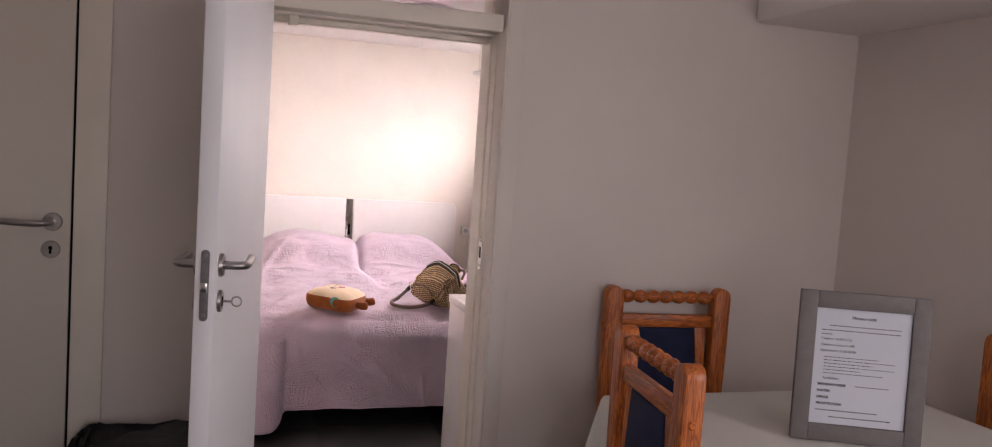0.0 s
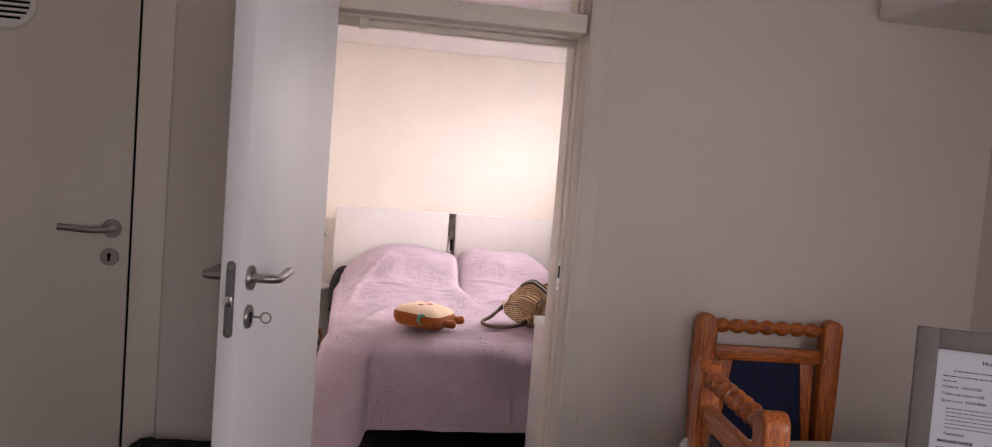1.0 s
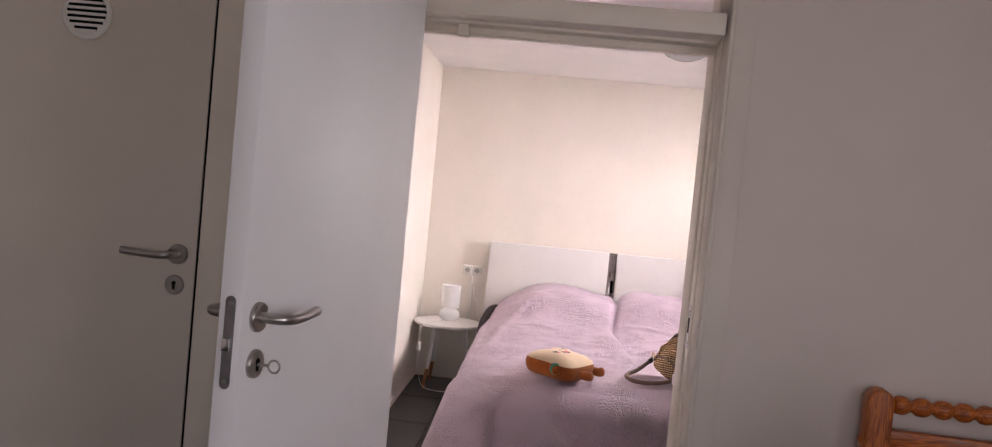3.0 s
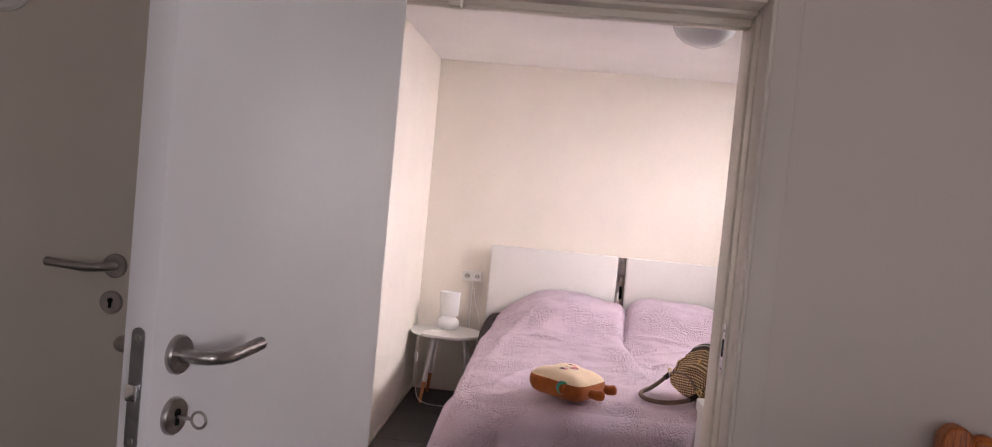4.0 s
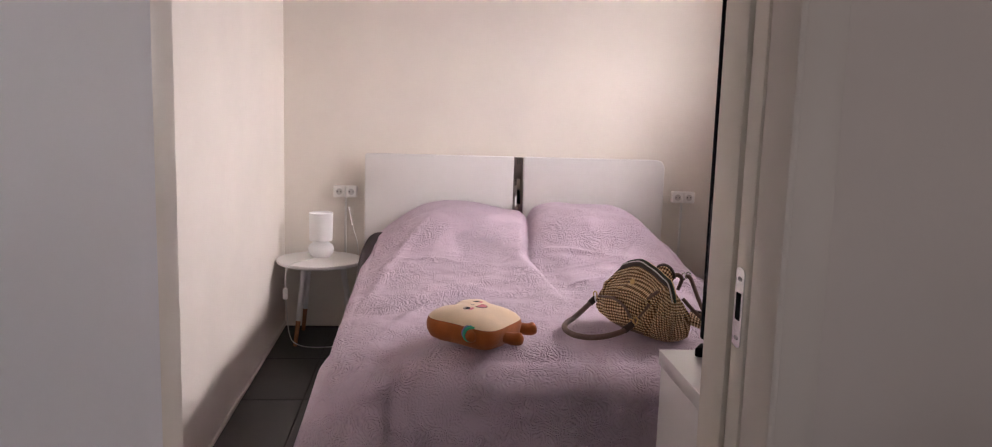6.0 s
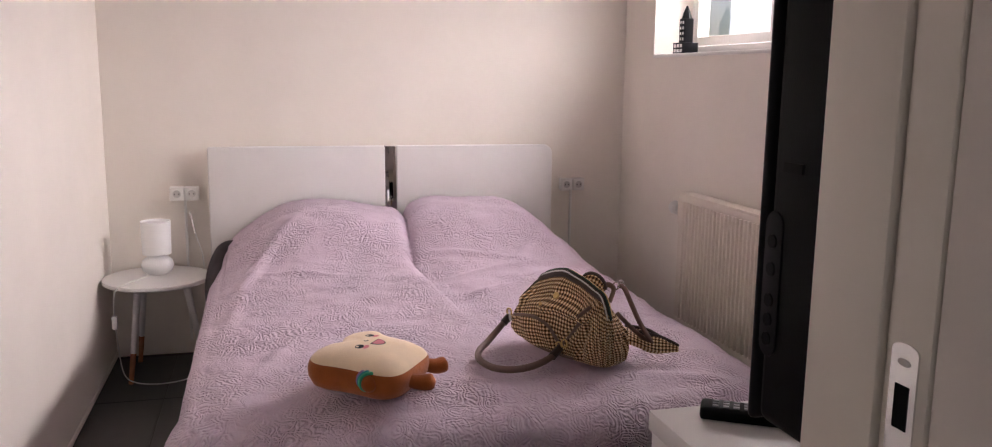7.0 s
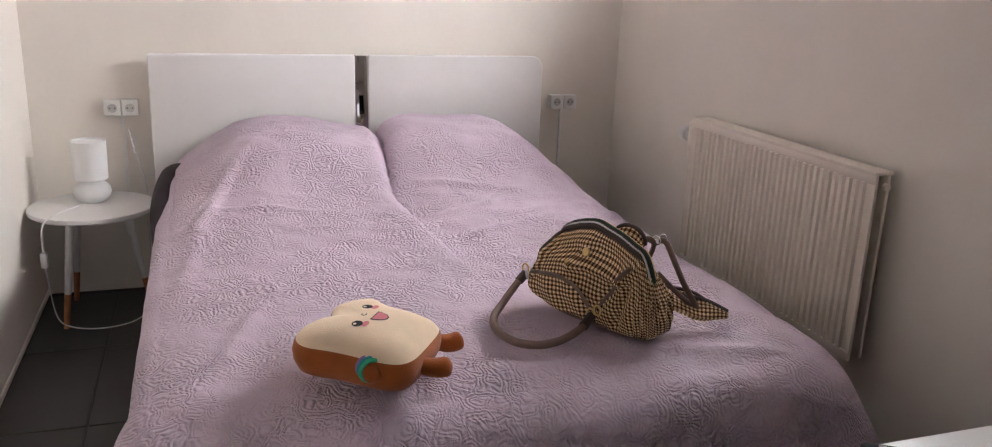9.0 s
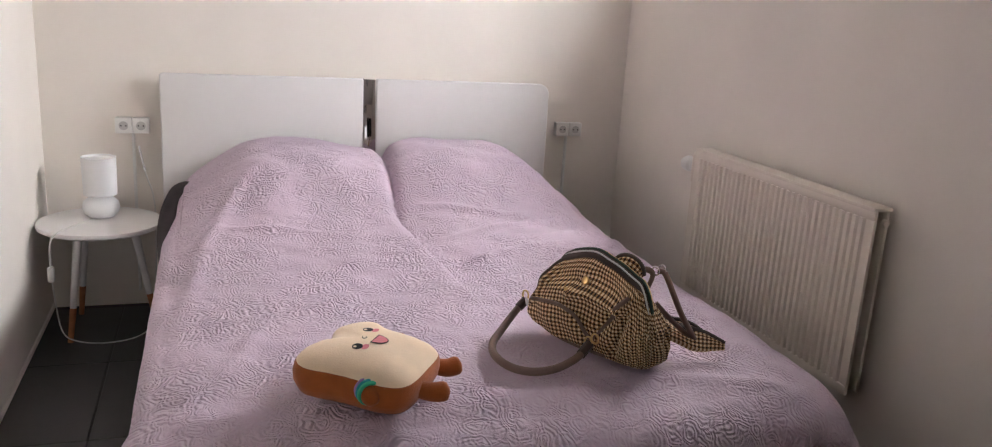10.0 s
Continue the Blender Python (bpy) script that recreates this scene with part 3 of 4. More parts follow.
def headboard_panel(x0, x1, round_right):
    """A slightly bowed panel with one rounded upper corner."""
    pts = [(x0, 0.10), (x1, 0.10)]
    if round_right:
        pts += [(x1 - 0.05 + 0.05 * math.cos(a), 0.977 + 0.05 * math.sin(a)) for a in np.linspace(0, math.pi / 2, 8)] + [(x0 + 0.004, 1.027), (x0, 1.02)]
    else:
        pts += [(x1, 1.02), (x1 - 0.004, 1.027)] + [(x0 + 0.014 + 0.014 * math.cos(a), 1.013 + 0.014 * math.sin(a)) for a in np.linspace(math.pi / 2, math.pi, 8)]
    bm = slab(pts, 0.0, 0.032, 0.006, 3)
    bmesh.ops.bisect_plane(bm, geom=bm.verts[:] + bm.edges[:] + bm.faces[:], plane_co=(0, 0.7, 0), plane_no=(0, 1, 0))
    bmesh.ops.transform(bm, matrix=pose(0, -0.045, 0, 90), verts=bm.verts)
    for v in bm.verts:
        v.co.y += 0.05 * max(0, v.co.z - 0.7) ** 2 - 0.01
    bmesh.ops.translate(bm, vec=(-1.34, 1.25, 0), verts=bm.verts)
    return bm


part("headboard_panel", headboard_panel(0.465, 1.314, False), gloss_white, bed)
part("headboard_panel", headboard_panel(1.373, 2.200, True), gloss_white, bed)
strip = part("mirror_strip", box((-0.027, -0.004, -0.40), (0.027, 0.004, 0.0), 0.001, m=pose(0.0035, 1.25 - 0.045, 1.022, -9)), mirror, bed, "narrow mirror strip between the panels")
part("edging", box((1.3145 - 1.34, 1.25 - 0.066, 0.3), (1.3175 - 1.34, 1.25 - 0.05, 1.026)), dark_steel, strip)
part("base", box((-0.80, -1.12, 0.17), (0.80, 1.19, 0.30), 0.01), dark_wood, bed, "dark bed base in shadow")
part("mattress", box((-0.79, -1.07, 0.30), (0.76, 1.18, 0.505), 0.05, 4), cloth_white, bed)
for sx in (-0.7, 0.7):
    for sy in (-1.04, 1.1):
        part("leg", rod((sx, sy, 0), (sx, sy, 0.17), 0.03), dark_wood, bed)

# bedspread: a cloth sheet laid over mattress and pillows, hanging on three sides
SX0, SX1, SY0, SY1, RC = 0.545, 2.095, -2.34, -0.13, 0.15


def sheet_height(x, y):
    z = 0.562
    head = 1 / (1 + math.exp(-(y + 0.70) / 0.085))
    fold = np.interp(y, (-1.85, -1.40, -1.06, -0.88, -0.70, -0.26), (1.40, 1.365, 1.335, 1.315, 1.335, 1.385))
    # the left pillow slopes gently down to the fold, the right one rises steeply from it
    if x < fold:
        left = math.exp(-abs(min(0.0, x - 0.98) / 0.36) ** 3.0) * (1 - 0.34 * (max(0.0, x - 0.98) / (fold - 0.98)) ** 1.8)
        z += head * 0.208 * left + 0.032 * math.exp(-((y + 1.0) / 0.38) ** 2) * left
    else:
        rise = 1 - math.exp(-(x - fold) / 0.05)
        right = math.exp(-abs(max(0.0, x - 1.68) / 0.41) ** 4.2) * (0.58 + 0.42 * rise)
        z += head * 0.214 * right + 0.026 * math.exp(-((y + 1.0) / 0.30) ** 2) * right * rise
        z -= 0.014 * math.exp(-((x - fold - 0.05) / 0.07) ** 2) * math.exp(-((y + 1.15) / 0.45) ** 2)
    z += 0.013 * math.exp(-((x - fold + 0.045) / 0.07) ** 2) / (1 + math.exp(-(y + 1.6) / 0.15))
    near = 1 / (1 + math.exp(-(y + 1.30) / 0.16))
    z -= (0.006 + 0.020 * head) * near * math.exp(-((x - fold) / 0.020) ** 2)
    z -= 0.02 * max(0.0, -1.9 - y)
    for k, (cx, cy, ang, amp) in enumerate(((1.75, -1.02, 0.25, 0.012), (1.95, -1.35, -0.5, 0.010), (1.6, -1.28, 0.35, 0.008), (0.85, -1.0, -0.3, 0.007), (1.05, -1.6, 0.6, 0.006), (0.75, -1.9, 1.2, 0.006), (1.7, -1.75, -0.2, 0.007), (1.5, -2.25, 0.1, 0.005), (1.85, -0.80, 0.9, 0.006), (1.62, -0.86, -0.35, 0.010), (1.92, -1.12, 0.15, 0.011), (1.72, -1.45, 0.4, 0.008), (0.72, -0.75, 1.1, 0.010), (0.66, -1.0, 1.3, 0.009), (0.62, -1.35, 1.45, 0.008), (0.95, -2.33, 0.15, 0.006), (1.85, -2.3, -0.25, 0.007))):
        u = (x - cx) * math.cos(ang) + (y - cy) * math.sin(ang)
        v = -(x - cx) * math.sin(ang) + (y - cy) * math.cos(ang)
        z += 1.6 * amp * math.exp(-(v / 0.024) ** 2 - (u / 0.20) ** 2)
    p = Vector((x * 3.5, y * 3.5, 0.3))
    z += 0.010 * noise.noise(p) + 0.0045 * noise.noise(p * 3.1) + 0.002 * noise.noise(p * 8)
    return z


# creases of the hanging foot end: from and to, along the bed and down the drop, then depth and width
FOOT_CREASES = (
    (0.93, 0.12, 1.05, 0.21, 0.011, 0.020), (1.05, 0.21, 1.15, 0.31, 0.012, 0.018), (1.04, 0.06, 1.09, 0.13, 0.010, 0.014), (1.15, 0.19, 1.26, 0.32, 0.012, 0.017),
    (1.405, 0.24, 1.415, 0.44, 0.016, 0.012), (1.46, 0.03, 1.42, 0.20, 0.012, 0.018), (0.84, 0.26, 0.90, 0.34, 0.009, 0.020), (1.08, 0.40, 1.17, 0.37, 0.009, 0.016),
    (0.84, 0.43, 0.92, 0.40, 0.008, 0.014), (1.24, 0.08, 1.33, 0.30, 0.010, 0.022), (1.52, 0.06, 1.58, 0.26, 0.011, 0.018), (1.66, 0.10, 1.60, 0.34, 0.010, 0.020),
    (1.83, 0.08, 1.86, 0.36, 0.013, 0.018), (0.76, 0.10, 0.80, 0.30, 0.008, 0.022), (1.33, 0.02, 1.31, 0.10, 0.009, 0.014),
)


def bedspread():
    hang, n_a, n_b = 0.48, 320, 360
    a_axis = np.linspace(SX0 - hang, SX1 + hang, n_a)
    b_axis = np.linspace(SY0 - hang * 1.2, SY1, n_b)
    verts, faces, uv = [], [], []
    for b in b_axis:
        for a in a_axis:
            # nearest point of the rounded mattress outline and the way out from it
            cx = min(max(a, SX0 + RC), SX1 - RC)
            cy = max(b, SY0 + RC)
            dx, dy = a - cx, b - cy
            far = math.hypot(dx, dy)
            over = far - RC
            if over <= 0:
                x, y, drop, flare = a, b, 0.0, 0.0
                ease = max(0.0, (far - RC * 0.2) / (RC * 0.8))
                z = sheet_height(x, y) - 0.025 * ease * ease
            else:
                nx, ny = dx / far, dy / far
                turn = math.degrees(math.atan2(-ny, abs(nx)))
                wrap = min(1.0, turn / 45) / (1 + math.exp(min(60.0, (cx + nx * RC - 0.705 + 0.02 * (far - RC)) / 0.005))) if ny < -0.05 else 0.0
                longer = wrap
                over = min(over, hang * (1 + 0.18 * longer))
                ex, ey = cx + nx * RC, cy + ny * RC
                bend = 0.05 + 0.04 * max(0.0, -ny)
                if over < bend * 1.57:
                    out, drop = bend * math.sin(over / bend), bend * (1 - math.cos(over / bend))
                else:
                    out, drop = bend, over - bend * 0.57
                wave = math.sin(11 * (ex * 1.1 + ey) + 1.5 * noise.noise(Vector((ex * 2, ey * 2, 1)))) + 0.6 * math.sin(23 * (ex - ey))
                corner = min(abs(nx), abs(ny)) * 1.6
                lean = 0.01 + 0.16 * max(0.0, nx) + 0.20 * max(0.0, -ny)
                out += drop * (lean + (0.32 if nx > 0 else 0.16) * corner + 0.035 * wave * (0.25 + corner))
                out += (0.02 + 0.10 * drop) * wrap * min(1.0, drop / 0.05)
                if ny < -0.9:
                    for x0, d0, x1, d1, amp, wide in FOOT_CREASES:
                        s = max(0.0, min(1.0, ((ex - x0) * (x1 - x0) + (drop - d0) * (d1 - d0)) / ((x1 - x0) ** 2 + (d1 - d0) ** 2)))
                        gap = math.hypot(ex - x0 - s * (x1 - x0), drop - d0 - s * (d1 - d0)) / wide
                        out += amp * (1 - 0.6 * abs(2 * s - 1) ** 3) * math.exp(-gap * gap)
                if nx < -0.9 and ey > -0.85:
                    out -= 0.035 * min(1.0, (ey + 0.85) / 0.3)
                top = sheet_height(ex, ey) - 0.025
                x, y, z = ex + nx * out, ey + ny * out, max(0.012, top - drop * (top - 0.10) / (hang - 0.03))
                z += 0.006 * noise.noise(Vector((ex * 6, ey * 6, drop * 5)))
            verts.append((x, y, z))
            uv.append((a, b))
    for j in range(n_b - 1):
        for i in range(n_a - 1):
            k = j * n_a + i
            quad = (k, k + 1, k + 1 + n_a, k + n_a)
            spread = max((Vector(verts[q]) - Vector(verts[quad[0]])).length for q in quad)
            if spread > 1e-4:
                faces.append(quad)
    data = bpy.data.meshes.new("bedspread")
    data.from_pydata(verts, [], faces)
    layer = data.uv_layers.new(name="cloth")
    loops = np.zeros(len(data.loops), dtype=np.int32)
    data.loops.foreach_get("vertex_index", loops)
    layer.data.foreach_set("uv", np.array(uv, dtype=np.float32)[loops].ravel())
    data.polygons.foreach_set("use_smooth", [True] * len(data.polygons))
    data.materials.append(QUILT)
    ob = new("bedspread", data)
    thick = ob.modifiers.new("thickness", "SOLIDIFY")
    thick.thickness, thick.offset = 0.006, -1
    edge = [Vector(verts[0])]
    for p in verts[1:n_a]:
        if (Vector(p) - edge[-1]).length > 0.02:
            edge.append(Vector(p))
    part("hem", tube(edge, 0.0045, 1, 8), QUILT, ob, "stitched hem of the foot end")
    return tagged(ob, "lilac quilted bedspread with embossed swirls over the bed", "bedspread")


bedspread()

duvet = bmesh.new()
tube([(0.66, -0.20, 0.56), (0.560, -0.22, 0.570), (0.512, -0.30, 0.520), (0.490, -0.42, 0.435), (0.500, -0.58, 0.33)], lambda s: 0.012 + 0.026 * min(1, 3 * s), 8, 14, duvet, 0.6)
tube([(0.62, -0.14, 0.48), (0.525, -0.20, 0.46), (0.492, -0.36, 0.38), (0.500, -0.58, 0.24)], lambda s: 0.036, 8, 14, duvet, 0.6)
tube([(0.62, -0.12, 0.36), (0.53, -0.18, 0.34), (0.50, -0.34, 0.27), (0.515, -0.5, 0.2)], lambda s: 0.034, 8, 14, duvet, 0.6)
tagged(part("duvet", duvet, duvet_cloth), "dark grey duvet edge bulging out beside the headboard", "duvet")

# ---- nightstand and lamp ----
stand = thing("nightstand", "round white nightstand with tapered legs and wooden tips", "nightstand", pose(0.236, -0.275, 0))
part("tabletop", lathe([(0.0, 0.430), (0.222, 0.430), (0.232, 0.436), (0.234, 0.446), (0.232, 0.452), (0.222, 0.4525), (0.0, 0.450)], 64), gloss_white, stand)
for k, ang in enumerate((-126, 0, 126)):
    c, s = math.cos(radians(ang)), math.sin(radians(ang))
    leg = part("leg", rod((0.17 * c + 0.0, 0.17 * s, 0.135), (0.12 * c, 0.12 * s, 0.432), 0.0125, 0.017), gloss_white, stand)
    part("tip", rod((0.195 * c, 0.195 * s, 0.0), (0.17 * c, 0.17 * s, 0.135), 0.010, 0.0128), wood_tip, leg, "bare wooden leg tip")

light = thing("table_lamp", "small white table lamp standing on the nightstand", "lamp", pose(0.232, -0.20, 0.452))
part("base", lathe([(0.0, 0), (0.048, 0), (0.066, 0.018), (0.072, 0.04), (0.066, 0.062), (0.045, 0.080), (0.028, 0.086), (0.022, 0.100), (0.0, 0.100)], 40), shade_glass, light)
part("shade", lathe([(0.061, 0.092), (0.063, 0.092), (0.066, 0.246), (0.064, 0.246), (0.061, 0.238)], 48), shade_glass, light, "plain white drum shade")
part("rim", lathe([(0.0, 0.236), (0.062, 0.238), (0.062, 0.234), (0, 0.232)], 40), shade_glass, light)
wire = tube([(0.20, -0.262, 0.457), (0.185, -0.30, 0.456), (0.13, -0.40, 0.457), (0.10, -0.470, 0.452), (0.085, -0.505, 0.42), (0.082, -0.50, 0.33), (0.088, -0.50, 0.22), (0.10, -0.46, 0.06), (0.15, -0.44, 0.006), (0.26, -0.47, 0.005), (0.37, -0.42, 0.006), (0.42, -0.33, 0.03), (0.445, -0.22, 0.14)], 0.0028, 8, 8)
cable = thing("lamp_cord", "thin white lamp cord hanging to the floor", "cord")
part("cord", wire, cord_white, cable)
part("switch", box((0.070, -0.513, 0.275), (0.094, -0.487, 0.335), 0.008, 3), white_plastic, cable, "white inline switch")
cable2 = thing("cable", "thin white cable hanging beside the headboard", "cord")
part("cord", tube([(0.375, -0.03, 0.70), (0.395, -0.05, 0.60), (0.425, -0.08, 0.50), (0.43, -0.09, 0.36), (0.42, -0.06, 0.12)], 0.0028, 8, 8), cord_white, cable2)
part("plug", rod((0.372, -0.03, 0.71), (0.392, -0.045, 0.61), 0.0055), bright_steel, cable2)


def sockets(x, z, drop):
    root = thing("wall_socket", "double white round-pin wall socket with surface conduit", "socket", pose(x, 0, z), group="wall sockets")
    for dx in (-0.034, 0.034):
        body = part("socket", box((dx - 0.033, -0.042, -0.033), (dx + 0.033, 0, 0.033), 0.005, 3), white_plastic, root)
        part("well", lathe([(0.0, 0), (0.0225, 0), (0.0225, 0.0012), (0.019, 0.0018), (0.019, 0.0005), (0, 0.0005)], 28, m=pose(dx, -0.0421, 0, 90)), white_plastic, body)
        part("recess", lathe([(0.0, 0), (0.0185, 0), (0.0185, 0.0006), (0, 0.0006)], 28, m=pose(dx, -0.0424, 0, 90)), socket_shade, body, "shaded socket recess")
        for px in (-0.0095, 0.0095):
            part("pin_hole", lathe([(0.0, 0), (0.003, 0), (0.003, 0.0012), (0, 0.0012)], 10, m=pose(dx + px, -0.0425, 0, 90)), hole, body)
    part("conduit", box((-0.006, -0.014, -drop), (0.006, 0, -0.033), 0.002), white_plastic, root)
    return root


sockets(0.350, 0.800, 0.74)
sockets(2.335, 0.806, 0.70)

dome = thing("ceiling_light", "round opal glass ceiling light", "ceiling lamp", pose(1.44, -1.95, CEIL))
part("mount", lathe([(0.0, -0.022), (0.15, -0.022), (0.152, 0.0), (0.0, 0.0)], 48), white_paint, dome)
part("diffuser", lathe([(0.0, -0.138), (0.04, -0.135), (0.085, -0.118), (0.12, -0.088), (0.138, -0.053), (0.14, -0.0222), (0.0, -0.0222)], 48), opal, dome)

# ---- television corner ----
cabinet = thing("tv_stand", "white television cabinet against the door wall", "cabinet")
TZ = 0.81
part("top", box((1.357, BACK + 0.014, TZ - 0.035), (2.45, -3.105, TZ), 0.002), gloss_white, cabinet)
part("side_panel", box((1.362, BACK + 0.014, 0.0), (1.392, -3.110, TZ - 0.0352), 0.002), gloss_white, cabinet)
part("side_panel", box((2.415, BACK + 0.014, 0.0), (2.445, -3.110, TZ - 0.0352), 0.002), gloss_white, cabinet)
part("shelf", box((1.3922, BACK + 0.014, 0.36), (2.4148, -3.115, 0.385), 0.002), gloss_white, cabinet)
part("back_panel", box((1.3922, BACK + 0.014, 0.04), (2.4148, BACK + 0.022, 0.36), 0.001), gloss_white, cabinet)
part("bottom", box((1.3922, BACK + 0.014, 0.04), (2.4148, -3.115, 0.065), 0.002), gloss_white, cabinet)
tv = thing("television", "black flat television on the white cabinet", "television", pose(1.856, -3.500, TZ))
part("pedestal", slab([(0.24 * math.cos(a), 0.11 * math.sin(a)) for a in np.linspace(0, 2 * math.pi, 33)[:-1]], 0, 0.02, 0.005), black_plastic, tv)
part("neck", box((-0.05, -0.03, 0.02), (0.05, 0.02, 0.18), 0.006), black_plastic, tv)
case = part("housing", box((-0.515, -0.115, 0.124), (0.515, 0.052, 0.81), 0.02, 4), black_plastic, tv)
part("bezel", box((-0.517, 0.0525, 0.122), (0.517, 0.068, 0.812), 0.007, 3), grey_plastic, tv)
part("screen", box((-0.49, 0.0682, 0.165), (0.49, 0.0695, 0.785)), screen_glass, tv)
panel_pts = [(0.018 * math.cos(a), 0.075 + 0.018 * math.sin(a)) for a in np.linspace(0, math.pi, 9)] + [(0.018 * math.cos(a), -0.075 + 0.018 * math.sin(a)) for a in np.linspace(math.pi, 2 * math.pi, 9)]
keys = part("button_panel", slab(panel_pts, 0, 0.003, 0.001), grey_plastic, case, "dark button strip", pose(-0.515, 0.030, 0.310, 90, 0, -90))
for k, z in enumerate((-0.07, -0.045, -0.02, 0.02, 0.055)):
    part("button", lathe([(0.0, 0.003), (0.009, 0.003), (0.0085, 0.005), (0.0, 0.0052)], 20, m=pose(0, z, 0)), black_plastic, keys)
part("port", box((-0.518, -0.02, 0.453), (-0.5148, 0.018, 0.465)), hole, case)

remote = thing("remote_control", "slim black remote control lying on the white cabinet", "remote control", pose(1.511, -3.190, TZ, 0, 0, -32))
part("body", box((-0.09, -0.025, 0.0), (0.09, 0.025, 0.022), 0.006, 3), black_plastic, remote)
for i in range(8):
    for j in range(3):
        part("button", box((-0.07 + i * 0.017, -0.015 + j * 0.0118, 0.0218), (-0.06 + i * 0.017, -0.008 + j * 0.0118, 0.0240), 0.001), key_grey, remote)

# ---- plush cushion ----


def plush(m):
    """A stuffed slice of bread lying on its back, with short arms and legs, as one mesh."""
    mats = [plush_cream, plush_brown, plush_black, plush_pink, band_blue, band_green, band_lilac]
    bm = bmesh.new()
    # outline in its own plane: x across, y up to the two crust lobes
    n = 96
    rows = []
    for k in range(n):
        a = 2 * math.pi * k / n
        c, s = math.cos(a), math.sin(a)
        e = 0.42
        x = 0.112 * math.copysign(abs(c) ** e, c)
        y = 0.128 * math.copysign(abs(s) ** e, s)
        if y > 0.02:
            x *= 1 + (0.24 if x > 0 else 0.10) * math.exp(-((y - 0.09) / 0.045) ** 2)
            y -= 0.038 * math.exp(-((x - 0.004) / 0.034) ** 2) * (y > 0.1)
        else:
            x *= 1 - (0.10 if x > 0 else -0.06) * min(1.0, (0.02 - y) / 0.13)
        y -= 0.20 * max(0.0, x) * max(0.0, min(1.0, y / 0.06))
        rows.append((x, y))
    levels = [(0.50, 0.010, 1), (0.80, 0.012, 1), (0.93, 0.022, 1), (1.0, 0.042, 1), (1.015, 0.060, 1), (0.995, 0.074, 1), (0.972, 0.080, 1), (0.962, 0.0815, 0), (0.95, 0.084, 0), (0.90, 0.091, 0), (0.75, 0.102, 0), (0.5, 0.110, 0), (0.25, 0.113, 0)]
    rings = [[bm.verts.new((x * s, y * s, z)) for x, y in rows] for s, z, _ in levels]
    for (a, b), (_, _, mat_index) in zip(zip(rings, rings[1:]), levels[1:]):
        for k in range(n):
            f = bm.faces.new((a[k], a[(k + 1) % n], b[(k + 1) % n], b[k]))
            f.material_index = mat_index
    f = bm.faces.new(rings[-1])
    f.material_index = 0
    f = bm.faces.new(rings[0][::-1])
    f.material_index = 1

    def blob(points, radius, index, flat=1.0):
        piece = tube(points, radius, 6, 16, flat=flat)
        for face in piece.faces:
            face.material_index = index
        join(bm, piece)

    limb = lambda s: 0.0185 * math.sqrt(max(0.05, 1 - (2 * s - 1) ** 8)) * (0.80 + 0.36 * s)
    for hip, knee, ankle, toe in (((-0.040, -0.100), (-0.034, -0.126), (-0.022, -0.150), (-0.012, -0.178)), ((0.060, -0.095), (0.074, -0.118), (0.090, -0.138), (0.108, -0.158))):
        blob([(*hip, 0.056), (*knee, 0.050), (*ankle, 0.046), (*toe, 0.052)], limb, 1)
    blob([(-0.090, -0.030, 0.062), (-0.110, -0.050, 0.060), (-0.128, -0.070, 0.050)], lambda s: 0.0195 * math.sqrt(max(0.05, 1 - s ** 6)), 1)
    blob([(0.095, 0.005, 0.055), (0.125, -0.006, 0.058), (0.146, -0.014, 0.052)], lambda s: 0.020 * math.sqrt(max(0.05, 1 - s ** 6)), 1)
    for off, index in ((0.0, 4), (0.009, 5), (-0.009, 6)):
        loop = []
        for k in range(17):
            a = 2 * math.pi * k / 16
            loop.append((-0.108 - off * 0.7 + 0.014 * math.cos(a), -0.048 - off * 0.7 - 0.015 * math.cos(a), 0.062 + 0.021 * math.sin(a)))
        blob(loop, 0.0042, index)

    def mark(x, y, rx, ry, index, lift, half=False):
        spots = [(x + rx * math.cos(a), y + ry * math.sin(a)) for a in np.linspace(math.pi if half else 0, 2 * math.pi, 25)[: 25 if half else 24]]
        ring = [bm.verts.new((u, v, 0.1137 - u * u - v * v + lift)) for u, v in spots]
        face = bm.faces.new(ring)
        face.material_index = index

    for x, y in ((-0.043, 0.010), (0.038, 0.026)):
        mark(x, y, 0.0115, 0.0105, 2, 0.0018)
        mark(x - 0.004, y + 0.0035, 0.0038, 0.0034, 0, 0.0026)
        mark(x + 0.006, y - 0.014, 0.0115, 0.0065, 3, 0.0012)
    mark(0.004, -0.004, 0.021, 0.030, 2, 0.0012, True)
    mark(-0.001, 0.015, 0.0068, 0.0052, 2, 0.0012)
    mark(-0.001, 0.015, 0.0050, 0.0036, 0, 0.0020)
    mark(0.004, -0.0065, 0.0175, 0.0255, 3, 0.0020, True)
    data = finish(bm, "plush_cushion", 60)
    for mat in mats:
        data.materials.append(mat)
    ob = new("plush_cushion", data)
    ob.matrix_basis = m
    return tagged(ob, "cream and brown plush cushion shaped like bread lying on bedspread", "plush cushion")


plush(pose(0.982, -2.218, 0.566, 3, 2) @ pose(0, 0, 0, 0, 0, 55) @ Matrix.Scale(1.07, 4))

# ---- handbag ----


